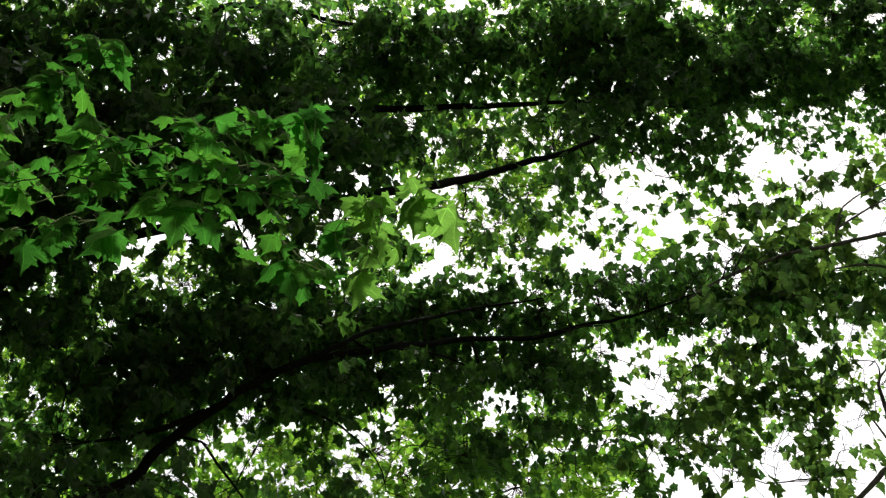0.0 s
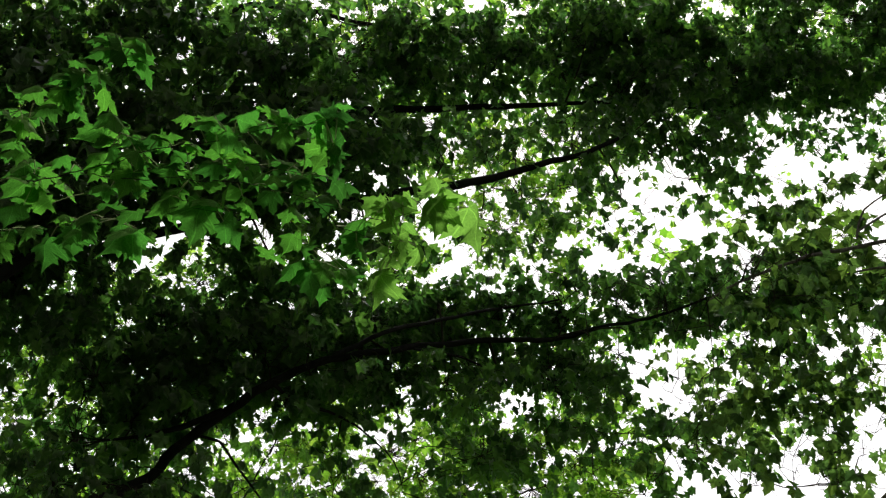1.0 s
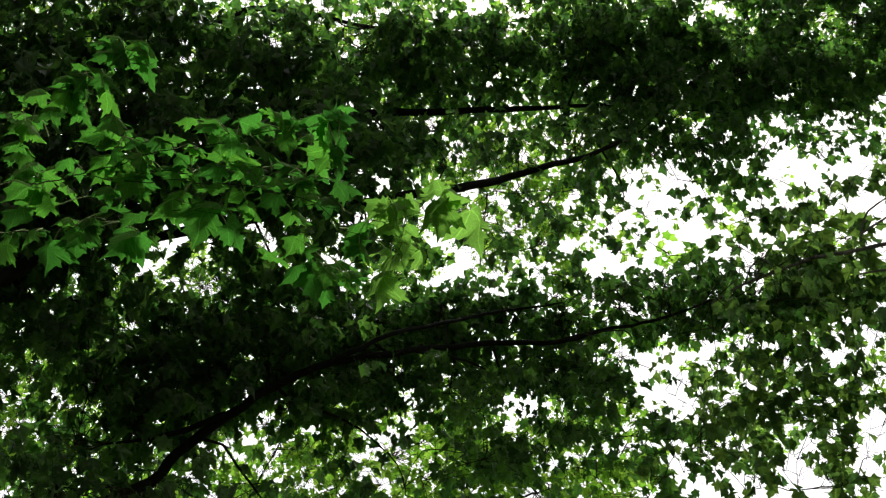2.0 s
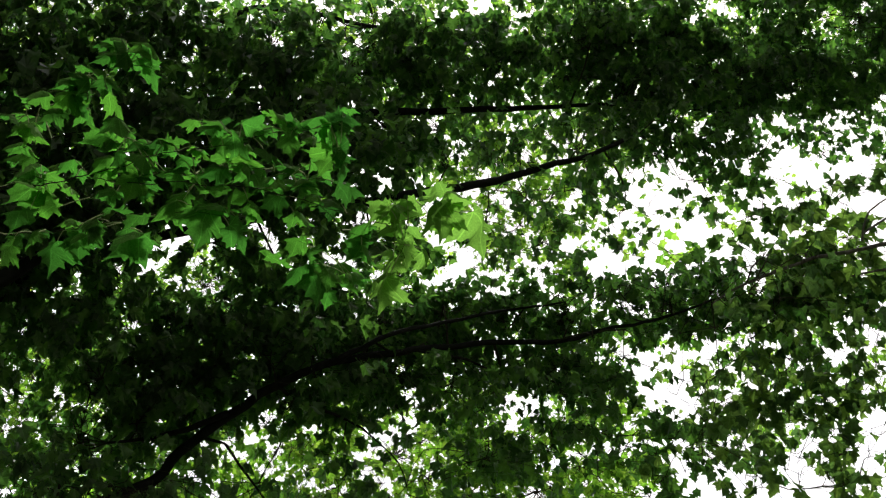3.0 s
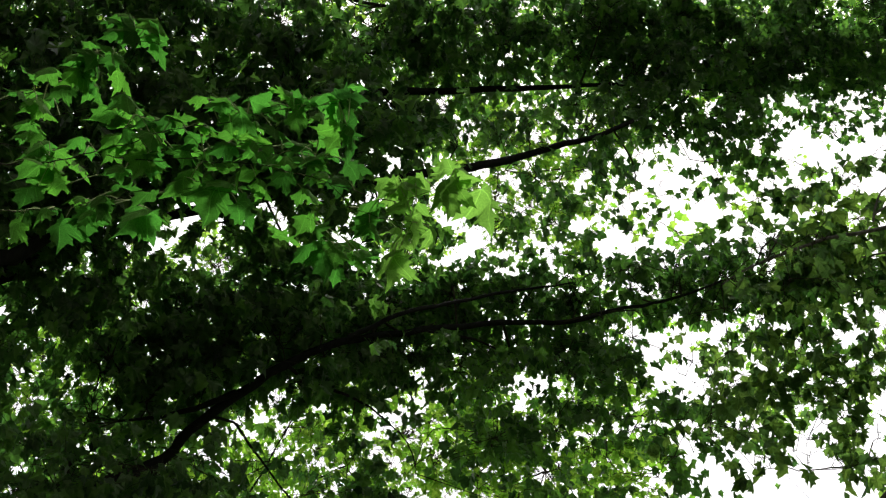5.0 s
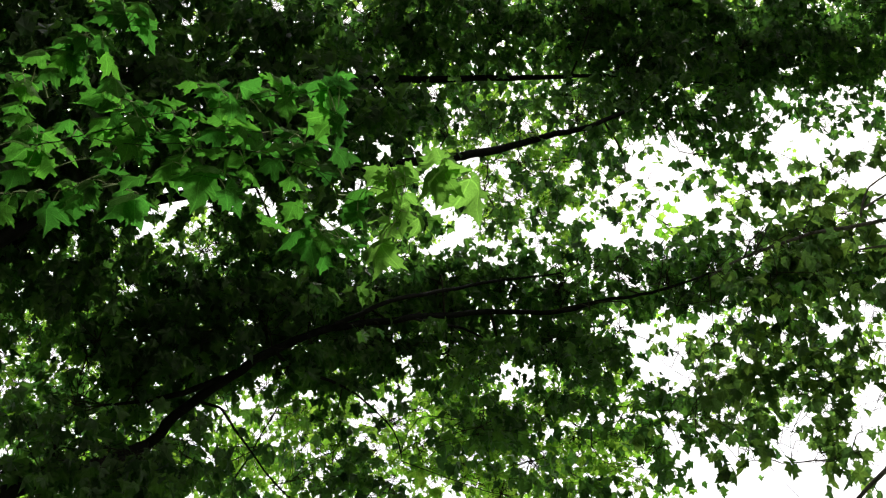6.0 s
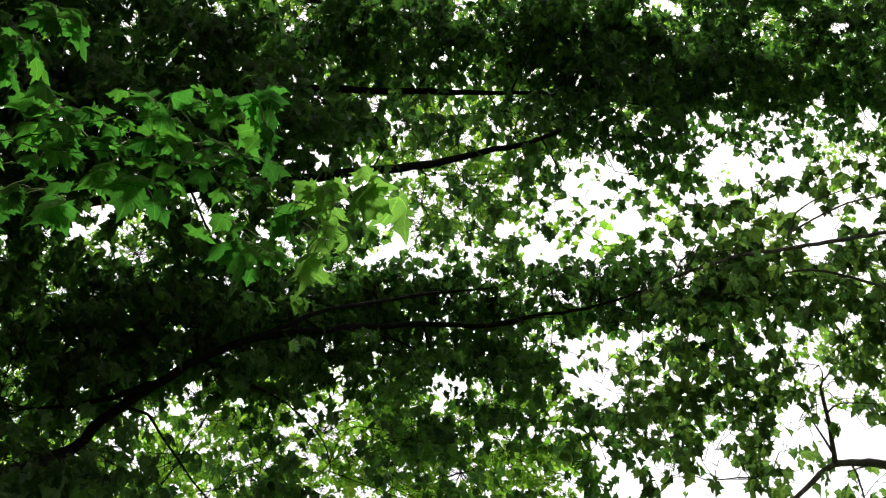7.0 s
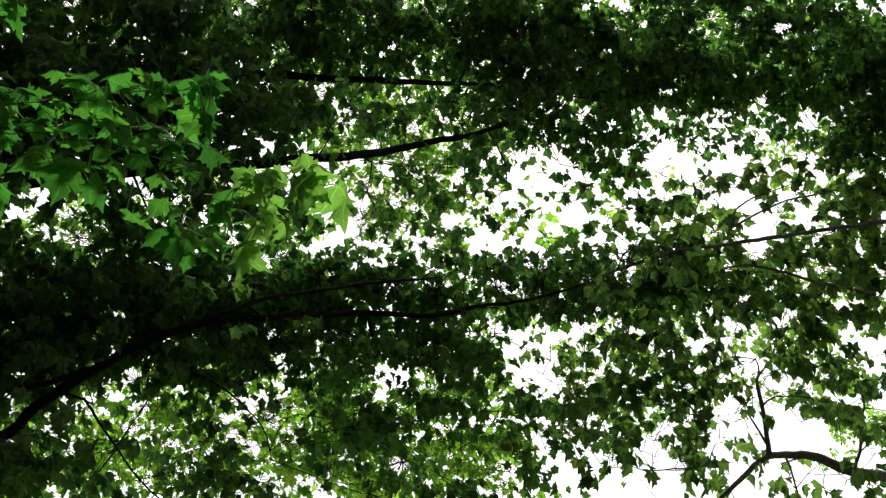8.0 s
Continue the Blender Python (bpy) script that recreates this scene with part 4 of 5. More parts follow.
# low bough: the same maple's leaf, with its light and shade in the tones
LIT_BOUGH_TONE = [((0.030, 0.056, 0.014), (0.018, 0.082, 0.010)), ((0.040, 0.074, 0.018), (0.042, 0.172, 0.018)), ((0.028, 0.050, 0.014), (0.014, 0.060, 0.008)),
              ((0.042, 0.076, 0.018), (0.062, 0.208, 0.020)), ((0.034, 0.060, 0.015), (0.030, 0.125, 0.014)), ((0.038, 0.070, 0.016), (0.056, 0.180, 0.016))]
# bough's end: sky shining through the leaves is put into a paler tone
SKYLIT_TONE = [((0.024, 0.040, 0.010), (0.080, 0.200, 0.024)), ((0.030, 0.046, 0.012), (0.120, 0.260, 0.036)), ((0.028, 0.044, 0.012), (0.100, 0.225, 0.030))]
LEAF = leaf_material("maple_leaf", SHADED_MAPLE_TONE, False)
LIT_BOUGH_LEAF = leaf_material("lit_bough_maple_leaf", LIT_BOUGH_TONE, True, 0.004)
SKYLIT_LEAF = leaf_material("skylit_maple_leaf", SKYLIT_TONE, True, 0.004)
LEAF_VEINED = leaf_material("maple_leaf_veined", SHADED_MAPLE_TONE, True)
BACKLIT_LEAF = leaf_material("backlit_maple_leaf", BACKLIT_TONE, False)
BACKLIT_VEINED = leaf_material("backlit_maple_leaf_veined", BACKLIT_TONE, True)
# near-black: the shade on the limbs is put into the bark's colour
SHADED_BARK = rough_material("shaded_maple_bark", (0.006, 0.006, 0.0055), (0.017, 0.016, 0.014), 30.0, 0.012, (1, 1, 0.25), (0.026, 0.030, 0.018))
# grey-brown bark, its colour lifted to carry the glare round the forked limb
GREY_GLARE_BARK = rough_material("grey_brown_glare_bark", (0.045, 0.039, 0.034), (0.145, 0.128, 0.112), 34.0, 0.014, (1, 1, 0.4), (0.22, 0.20, 0.175))
OLIVE_GLARE_LEAF = leaf_material("olive_glare_leaf", OLIVE_GLARE_TONE, False, 0.04)
OLIVE_GLARE_VEINED = leaf_material("olive_glare_leaf_veined", OLIVE_GLARE_TONE, True, 0.04)
TWIG = rough_material("twig_bark", (0.018, 0.016, 0.010), (0.045, 0.040, 0.024), 60.0, 0.002)
STALK = rough_material("pale_leaf_stalk", (0.20, 0.25, 0.10), (0.34, 0.38, 0.18), 80.0, 0.001)
GRASS = rough_material("shaded_grass", (0.022, 0.034, 0.012), (0.050, 0.075, 0.022), 9.0, 0.03, (1, 1, 1), (0.07, 0.06, 0.04))

rng = np.random.default_rng(7)


# ---- shapes ----
def mesh_from(name, verts, faces, material, uv=None, smooth=True):
    me = bpy.data.meshes.new(name)
    verts = np.asarray(verts, dtype=np.float32)
    faces = np.asarray(faces, dtype=np.int32)
    n, k = faces.shape
    me.vertices.add(len(verts))
    me.vertices.foreach_set("co", verts.ravel())
    me.loops.add(n * k)
    me.loops.foreach_set("vertex_index", faces.ravel())
    me.polygons.add(n)
    me.polygons.foreach_set("loop_start", np.arange(0, n * k, k, dtype=np.int32))
    me.polygons.foreach_set("use_smooth", np.full(n, smooth))
    if uv is not None:
        layer = me.uv_layers.new(name="leaf")
        layer.data.foreach_set("uv", np.asarray(uv, dtype=np.float32)[faces.ravel()].ravel())
    me.materials.append(material)
    me.update(calc_edges=True)
    return me


def part(name, me, parent, label="", kind=""):
    ob = new(name, me)
    ob.parent = parent
    return tagged(ob, label=label, kind=kind)


def smooth_line(points, step=0.08):
    """A Catmull-Rom line through (x, y, z, radius) points, as an array of the same columns."""
    p = np.array(points, dtype=float)
    p = np.vstack([2 * p[0] - p[1], p, 2 * p[-1] - p[-2]])
    rows = []
    for i in range(1, len(p) - 2):
        a, b, c, d = p[i - 1:i + 3]
        n = max(2, int(np.linalg.norm(c[:3] - b[:3]) / step))
        for s in np.arange(n) / n:
            rows.append(0.5 * (2 * b + (c - a) * s + (2 * a - 5 * b + 4 * c - d) * s * s + (3 * b - a - 3 * c + d) * s ** 3))
    rows.append(p[-2])
    rows = np.array(rows)
    rows[:, 3] = np.maximum(rows[:, 3], 0.0008)
    return rows


class Tubes:
    """Gathers tapering tubes into one mesh."""

    def __init__(self):
        self.v, self.f, self.n = [], [], 0

    def add(self, line, sides=6, lumps=0.0):
        line = np.asarray(line, dtype=float)
        xyz, rad = line[:, :3], line[:, 3]
        tan = np.gradient(xyz, axis=0)
        tan /= np.linalg.norm(tan, axis=1)[:, None] + 1e-9
        up = np.where(np.abs(tan[:, 2:3]) > 0.9, np.array([[1.0, 0, 0]]), np.array([[0, 0, 1.0]]))
        u = np.cross(tan, up)
        u /= np.linalg.norm(u, axis=1)[:, None] + 1e-9
        w = np.cross(u, tan)
        a = np.arange(sides) * 2 * math.pi / sides
        r = rad[:, None] * (1 + lumps * rng.normal(size=(len(rad), sides)))
        ring = xyz[:, None] + r[..., None] * (np.cos(a)[None, :, None] * u[:, None] + np.sin(a)[None, :, None] * w[:, None])
        k = len(rad)
        i, j = np.meshgrid(np.arange(k - 1), np.arange(sides), indexing="ij")
        j2 = (j + 1) % sides
        q = np.stack([i * sides + j, i * sides + j2, (i + 1) * sides + j2, (i + 1) * sides + j], -1).reshape(-1, 4) + self.n
        self.v.append(ring.reshape(-1, 3))
        self.f.append(q)
        self.n += k * sides

    def mesh(self, name, material):
        return mesh_from(name, np.vstack(self.v), np.vstack(self.f), material)


def leaf_template(outline, droop, curl, fold, petiole, wave=0.06, ring=False, uneven=0.0, cup=0.0):
    """A maple leaf of blade length 1 on a stalk that starts at the origin and runs along +y; the blade hangs by droop degrees and curls on."""
    half = np.array(outline, dtype=float)
    other = half[1:-1][::-1] * (-1, 1)
    rim = np.vstack([half, other])
    if uneven:
        own = np.random.default_rng(int(1000 * abs(fold) + droop + 7 * curl))
        middle = np.array([0, 0.30])
        rim = middle + (rim - middle) * own.uniform(1 - uneven, 1 + 0.5 * uneven, (len(rim), 1)) * (own.uniform(0.86, 1.06), 1)
    centre = np.array([[0, 0.30]])
    flat = np.vstack([centre, rim, centre + 0.52 * (rim - centre)]) if ring else np.vstack([centre, rim])
    z = fold * np.abs(flat[:, 0]) + wave * np.sin(7 * flat[:, 1] + 5 * flat[:, 0]) - cup * ((flat - centre) ** 2).sum(1)
    ang = np.radians(droop + curl * np.maximum(flat[:, 1], 0))
    # the blade's length bends down about the stalk's end
    steps = np.linspace(0, 1, 9)
    y = np.array([np.trapz(np.cos(np.radians(droop + curl * np.maximum(steps * v, 0))), steps * v) for v in flat[:, 1]])
    d = np.array([-np.trapz(np.sin(np.radians(droop + curl * np.maximum(steps * v, 0))), steps * v) for v in flat[:, 1]])
    end = np.array([0, petiole, 0.12 * petiole])
    verts = np.stack([flat[:, 0], y + z * np.sin(ang), d + z * np.cos(ang)], 1) + end
    n = len(rim)
    if ring:
        faces = [(0, 1 + n + i, 1 + n + (i + 1) % n) for i in range(n)]
        for i in range(n):
            j = (i + 1) % n
            faces += [(1 + i, 1 + j, 1 + n + j), (1 + i, 1 + n + j, 1 + n + i)]
    else:
        faces = [(0, 1 + i, 1 + (i + 1) % n) for i in range(n)]
    if not petiole:
        return verts, np.array(faces), flat
    w = 0.011
    k = len(verts)
    verts = np.vstack([verts, [[-w, 0, 0], [w, 0, 0], [0, 0, 0.016], end + (w, 0, 0), end + (-w, 0, 0)]])
    faces += [(k, k + 1, k + 3), (k, k + 3, k + 4), (k + 2, k + 3, k + 1)]
    uv = np.vstack([flat, np.full((5, 2), -0.5)])
    return verts, np.array(faces), uv


BROAD = [(0, 0), (0.20, -0.11), (0.42, -0.14), (0.38, 0.08), (0.52, 0.24), (0.65, 0.50), (0.46, 0.53), (0.33, 0.56), (0.33, 0.75), (0.14, 0.83), (0, 1.03)]
FINE = [(0, 0), (0.07, -0.05), (0.20, -0.10), (0.37, -0.21), (0.37, -0.09), (0.51, -0.04), (0.42, 0.05), (0.41, 0.12), (0.49, 0.16), (0.59, 0.20), (0.60, 0.32),
        (0.79, 0.49), (0.59, 0.47), (0.54, 0.57), (0.43, 0.53), (0.33, 0.51), (0.31, 0.60), (0.40, 0.73), (0.24, 0.72), (0.19, 0.82), (0.09, 0.91), (0, 1.12)]
PLAIN = [(0, 0), (0.42, -0.11), (0.32, 0.14), (0.61, 0.49), (0.30, 0.57), (0.22, 0.77), (0, 1)]
SHAPES = ((20, 55, 0.28, 0.6), (45, 40, -0.30, 0.7), (66, 25, 0.34, 0.55), (32, 75, -0.42, 0.5), (78, 12, 0.45, 0.6),
          (28, 48, -0.62, 0.6), (54, 60, 0.20, 0.65), (10, 85, -0.25, 0.5), (60, 40, -0.75, 0.6), (38, 30, 0.55, 0.7))
BROAD_LEAVES = [leaf_template(BROAD, *s, uneven=0.16) for s in SHAPES]
DROOPING = ((55, 30, 0.46, 0.6), (74, 20, -0.60, 0.7), (88, 8, 0.52, 0.55), (44, 60, -0.76, 0.5), (66, 35, 0.62, 0.6),
            (80, 30, -0.92, 0.6), (58, 52, 0.25, 0.65), (36, 80, -0.45, 0.5), (70, 40, -1.15, 0.6), (52, 24, 0.80, 0.7))
LONG = [(0.90 * x, 1.14 * y) for x, y in BROAD]
DROOPING_LEAVES = [leaf_template(LONG, *s, uneven=0.16) for s in DROOPING]
PLAIN_LEAVES = [leaf_template(PLAIN, *s, uneven=0.12) for s in SHAPES]
FLAT_SHAPES = ((-10, 34, -0.30, 0, 0.05), (-16, 58, -0.42, 0, 0.08), (-6, 24, 0.22, 0, 0.09), (-22, 74, -0.55, 0, 0.06), (-4, 26, -0.70, 0, 0.05), (-12, 46, 0.10, 0, 0.12), (-18, 50, -0.48, 0, 0.09))
FINE_LEAVES = [leaf_template(FINE, *s, ring=True, uneven=0.10, cup=0.16) for s in FLAT_SHAPES]


def leaf_frames(origins, headings, sizes, tilt=0.35, lean=0.0):
    """Turns for leaves whose stalks leave origins along headings: y along the heading, z mostly up."""
    y = headings / (np.linalg.norm(headings, axis=1)[:, None] + 1e-9)
    up = np.array([0, -lean, 1.0]) + rng.normal(0, tilt, size=y.shape)
    x = np.cross(y, up)
    x /= np.linalg.norm(x, axis=1)[:, None] + 1e-9
    z = np.cross(x, y)
    return np.stack([x, y, z], 2) * sizes[:, None, None]


class Leaves:
    """Gathers leaves: where they start, how they are turned, which shape."""

    def __init__(self):
        self.o, self.m, self.s = [], [], []

    def add(self, origins, headings, sizes, tilt=0.35, lean=0.0):
        self.o.append(origins)
        self.m.append(leaf_frames(origins, headings, sizes, tilt, lean))
        self.s.append(rng.integers(0, len(SHAPES), len(origins)))

    def close(self):
        self.o, self.m, self.s = np.vstack(self.o), np.concatenate(self.m), np.concatenate(self.s)

    def mesh(self, name, keep, shapes, material):
        vs, fs, n = [], [], 0
        for i, (v, f, uv) in enumerate(shapes):
            w = np.where(keep & (self.s == i))[0]
            if not len(w):
                continue
            p = np.einsum("nij,kj->nki", self.m[w], v) + self.o[w][:, None]
            vs.append(p.reshape(-1, 3))
            fs.append((f[None] + (np.arange(len(w)) * len(v))[:, None, None] + n).reshape(-1, 3))
            n += len(w) * len(v)
        return mesh_from(name, np.vstack(vs), np.vstack(fs), material, smooth=False)

    def singles(self, which, meshes, parent):
        for i in which:
            ob = part("leaf", meshes[self.s[i]], parent)
            m = Matrix([list(row) for row in self.m[i]]).to_4x4()
            m.translation = Vector(self.o[i])
            ob.matrix_local = m


BACKLIT_MESHES = [mesh_from("leaf", v, f, BACKLIT_VEINED, uv, False) for v, f, uv in BROAD_LEAVES]
OLIVE_GLARE_MESHES = [mesh_from("leaf", v, f, OLIVE_GLARE_VEINED, uv, False) for v, f, uv in DROOPING_LEAVES]
MAPLE_MESHES = [mesh_from("leaf", v, f, LEAF_VEINED, uv, False) for v, f, uv in DROOPING_LEAVES]
FINE_MESHES = [mesh_from("leaf", v, f, LIT_BOUGH_LEAF, uv, True) for v, f, uv in FINE_LEAVES]
SKYLIT_MESHES = [mesh_from("leaf", v, f, SKYLIT_LEAF, uv, True) for v, f, uv in FINE_LEAVES]

VIEW_EYE = np.array((0.0, 0.0, 1.6))          # the camera's eye, from which the cones of the openings spread
GAP_LEAST = 0.034


def in_gaps(p, gaps, slack):
    """True for points in the openings of a crown: cones from the camera's eye, fitted to its view."""
    if not len(gaps):
        return np.zeros(len(p), bool)
    ways = np.stack([gaps[:, 0], np.full(len(gaps), 6.0), gaps[:, 1] - VIEW_EYE[2]], 1)
    reach = np.linalg.norm(ways, axis=1)
    ways = ways / reach[:, None]
    width = np.hypot(gaps[:, 2], GAP_LEAST) / reach
    d = p - VIEW_EYE
    d = d / np.linalg.norm(d, axis=1)[:, None]
    near = 2 - 2 * d @ ways.T
    return (near < (width * slack) ** 2).any(1)


def clear_lane(limb, first, last):
    """Points along the stretch of a limb that is kept clear of leaves in the camera's view."""
    line = smooth_line(limb, 0.04)[:, :3]
    return line[(line[:, 0] > first) & (line[:, 0] < last)] - VIEW_EYE


CLEAR_LANES = np.vstack([clear_lane(LIMB_LOW, -1.72, 2.0), clear_lane(LIMB_FORK, -0.5, 0.4), clear_lane(R_FAR, 1.9, 4.6), clear_lane(R_DOWN, 2.8, 3.7), clear_lane(R_MAIN, 3.7, 4.4)])


def hides_limb(p):
    """True for points that would hide a cleared stretch of limb from the camera's eye."""
    d = p - VIEW_EYE
    far, lane = np.linalg.norm(d, axis=1), np.linalg.norm(CLEAR_LANES, axis=1)
    near = 2 - 2 * (d / far[:, None]) @ (CLEAR_LANES / lane[:, None]).T
    return ((near < 0.0085 ** 2) & (far[:, None] < lane + 0.03)).any(1)


def spray(start, heading, length, leaves, tubes, size, step, gaps, droop=0.25):
    """A twig with pairs of leaves along it and a tuft at its end."""
    heading = heading / (np.linalg.norm(heading) + 1e-9)
    n = max(3, int(length / step))
    s = np.linspace(0, 1, n + 1)
    bend = rng.normal(0, 0.12, 3)
    pts = start + length * (s[:, None] * heading + (s ** 2)[:, None] * (bend - (0, 0, droop)))
    side = np.cross(heading, (0, 0, 1))
    side /= np.linalg.norm(side) + 1e-9
    o, h = [], []
    for k in range(1, n + 1):
        for sign in (-1, 1):
            if rng.random() < 0.88:
                o.append(pts[k])
                h.append(sign * side * rng.uniform(0.5, 1.1) + heading * rng.uniform(0.1, 0.9) + rng.normal(0, 0.25, 3) + (0, 0, rng.uniform(-0.35, 0.3)))
    for _ in range(2):
        o.append(pts[-1])
        h.append(heading + rng.normal(0, 0.4, 3))
    o, h = np.array(o), np.array(h)
    sizes = size * rng.uniform(0.65, 1.2, len(o))
    reach = o + h / np.linalg.norm(h, axis=1)[:, None] * size * 0.9 - (0, 0, size * 0.5)
    keep = ~in_gaps(reach, gaps, 1.0) | (rng.random(len(o)) < 0.16)
    keep &= ~hides_limb(reach)
    if keep.mean() < 0.35 and rng.random() < 0.8:
        return False
    tubes.add(np.column_stack([pts, np.linspace(0.0035, 0.0015, n + 1) * (size / 0.12)]), 3)
    if keep.any():
        leaves.add(o[keep], h[keep], sizes[keep], 0.45)
    return True


def grow(clumps, limbs, leaves, tubes, density, size, gaps, flat=0.75, depth=1.0, boughs=None):
    """Branches from the nearest limb to every clump, and sprays of leaves round their ends."""
    nodes_ = np.vstack(limbs)
    start = nodes_.copy()
    near_first = sorted(clumps, key=lambda q: np.linalg.norm(start[:, :3] - np.array(q[:3]), axis=1).min())
    global rng
    for x, y, z, r in near_first:
        rng = np.random.default_rng(int(abs(x) * 971 + abs(y) * 613 + abs(z) * 331) + 5)
        c = np.array([x, y, z])
        far = np.linalg.norm(nodes_[:, :3] - c, axis=1) + 0.35 * np.maximum(0, nodes_[:, 0] - x + 0.3)
        root = nodes_[far.argmin()]
        mid = (root[:3] + c) / 2 + rng.normal(0, 0.04 + 0.13 * np.linalg.norm(c - root[:3]), 3) + (0, 0, 0.04)
        thick = min(max(root[3] * 0.65, 0.0035), 0.0045 + 0.008 * np.linalg.norm(c - root[:3]))
        line = smooth_line([(*root[:3], thick), (*mid, thick * 0.7), (*c, 0.003)], 0.15)
        if boughs is None:
            tubes.add(line, 5, 0.08)
        else:
            boughs.append(line)
        nodes_ = np.vstack([nodes_, line])
        n = max(1, int(round(density * r * r)))
        for _ in range(n):
            d = rng.normal(size=3)
            d *= rng.random() ** 0.4 / np.linalg.norm(d)
            p = c + d * r * np.array([1, depth, flat])
            if in_gaps(p[None], gaps, 0.9)[0] and rng.random() < 0.9:
                continue
            j = line[np.linalg.norm(line[:, :3] - p, axis=1).argmin()]
            out = p - j[:3] + (c - root[:3]) * 0.4 + rng.normal(0, 0.12, 3) + (0.1, 0, 0.05)
            out[2] *= 0.5
            if spray(p, out, rng.uniform(0.18, 0.42), leaves, tubes, size, 0.085, gaps):
                tubes.add(np.array([(*j[:3], 0.0028), (*((j[:3] * 2 + p) / 3 + rng.normal(0, 0.03, 3)), 0.0026), (*((j[:3] + p * 2) / 3 + rng.normal(0, 0.03, 3)), 0.0024), (*p, 0.0022)]), 3)


# ---- ground ----
bm = bmesh.new()
rings = [0, 2, 4, 7, 11, 16, 24, 40, 80, 200, 800, 3000]
prev = None
for q in rings:
    ring = []
    for k in range(48 if q else 1):
        a = k * 2 * math.pi / 48
        x, y = q * math.cos(a), q * math.sin(a) + 4
        h = (0.10 * noise.noise((x * 0.25, y * 0.25, 3)) + 0.04 * noise.noise((x, y, 0))) * min(1, 60 / (q + 1))
        ring.append(bm.verts.new((x, y, h - 0.02)))
    if prev:
        for k in range(48):
            if len(prev) == 1:
                bm.faces.new((prev[0], ring[k], ring[(k + 1) % 48]))
            else:
                bm.faces.new((prev[k], ring[k], ring[(k + 1) % 48], prev[(k + 1) % 48]))
    prev = ring
me = bpy.data.meshes.new("ground")
bm.to_mesh(me)
bm.free()
me.materials.append(GRASS)
for f in me.polygons:
    f.use_smooth = True
tagged(new("ground", me), "shaded grass and bare soil under the trees", "ground", kind="structure")

NO_GAPS = np.zeros((0, 3))
NEAR_GAPS, REAR_GAPS = np.array(SKY_GAPS + LEAFY_GAPS + LOWER_OPENINGS + R_OPENINGS), np.array(SKY_GAPS + R_OPENINGS)


def tree(label, trunk, limbs, groups, density, size, gaps, shapes, lone, depth=1.0, look_of=(LEAF, MAPLE_MESHES, SHADED_BARK, "dense green maple leaves")):
    """A maple: trunk, limbs, branches, leaves one by one where they hang nearest, and the rest of the foliage."""
    base = new("maple_tree")
    base.location = (trunk[0][0], trunk[0][1], 0)
    tagged(base, label, "tree", group="maple trees")
    shift = np.array([trunk[0][0], trunk[0][1], 0, 0])
    t = Tubes()
    t.add(smooth_line(np.array(trunk) - shift, 0.12), 18, 0.025)
    part("trunk", t.mesh("trunk", look_of[2]), base, "furrowed bark, light and shade in its tone")
    lines = []
    for l in limbs:
        line = smooth_line(l)
        wob = np.cumsum(rng.normal(0, 0.004, (len(line), 3)), axis=0)
        wob -= np.linspace(0, 1, len(line))[:, None] * wob[-1]
        line[:, :3] += wob
        lines.append(line)
        t = Tubes()
        t.add(line - shift, 10, 0.05)
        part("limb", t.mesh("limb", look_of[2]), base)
    lines.append(smooth_line(trunk))
    leaves, tubes, boughs = Leaves(), Tubes(), ([] if lone > 250 else None)
    for clumps, much, big, *free in groups:
        grow(clumps, lines, leaves, tubes, density * much, size * big, NO_GAPS if free else gaps, depth=depth, boughs=boughs)
    leaves.close()
    leaves.o = leaves.o - shift[:3]
    tubes.v = [v - shift[:3] for v in tubes.v]
    for line in boughs or ():
        t = Tubes()
        t.add(line - shift, 6, 0.08)
        part("branch", t.mesh("branch", TWIG), base)
    part("twig_work", tubes.mesh("twig_work", TWIG), base, "thin dark twig work", "stuff")
    order = np.argsort(np.linalg.norm(leaves.o + shift[:3] - np.array([0.3, 2.0, 3.0]), axis=1))
    alone = order[:lone]
    keep = np.ones(len(leaves.o), bool)
    keep[alone] = False
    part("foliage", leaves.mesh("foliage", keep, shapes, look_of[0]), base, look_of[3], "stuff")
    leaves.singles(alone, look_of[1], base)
    return base, lines


LIT_SPOT, SUNWARD = np.array([-0.40, 1.97, 3.07]), np.array([0.144, 0.539, 0.829])


def shade_clumps(n, low, high, slope, r):
    """Clumps added above the view to shade the crowns; their underside rises away from the near edge, and the sun's way
    to the low bough is left open.
    """
    out = []
    while len(out) < n:
        p = rng.uniform(low, high)
        d = p - LIT_SPOT
        aside = np.linalg.norm(d - d.dot(SUNWARD) * SUNWARD)
        if p[2] > slope[0] + slope[1] * p[1] + r and aside > r + 0.55:
            out.append((*p, r))
    return out


# ---- the maple with the long level limbs ----
tx, ty = TRUNK_XY
TRUNK = [(tx - 0.15, ty + 0.1, -0.1, 0.36), (tx - 0.12, ty + 0.08, 0.25, 0.25), (tx - 0.06, ty + 0.03, 1.3, 0.20), (tx, ty, 2.8, 0.18), (tx, ty + 0.02, 4.4, 0.16),
         (tx + 0.1, ty + 0.1, 6.2, 0.13), (tx + 0.5, ty + 0.3, 8.5, 0.10), (tx + 0.8, ty + 0.5, 10.5, 0.06), (tx + 1.0, ty + 0.5, 12.5, 0.02)]
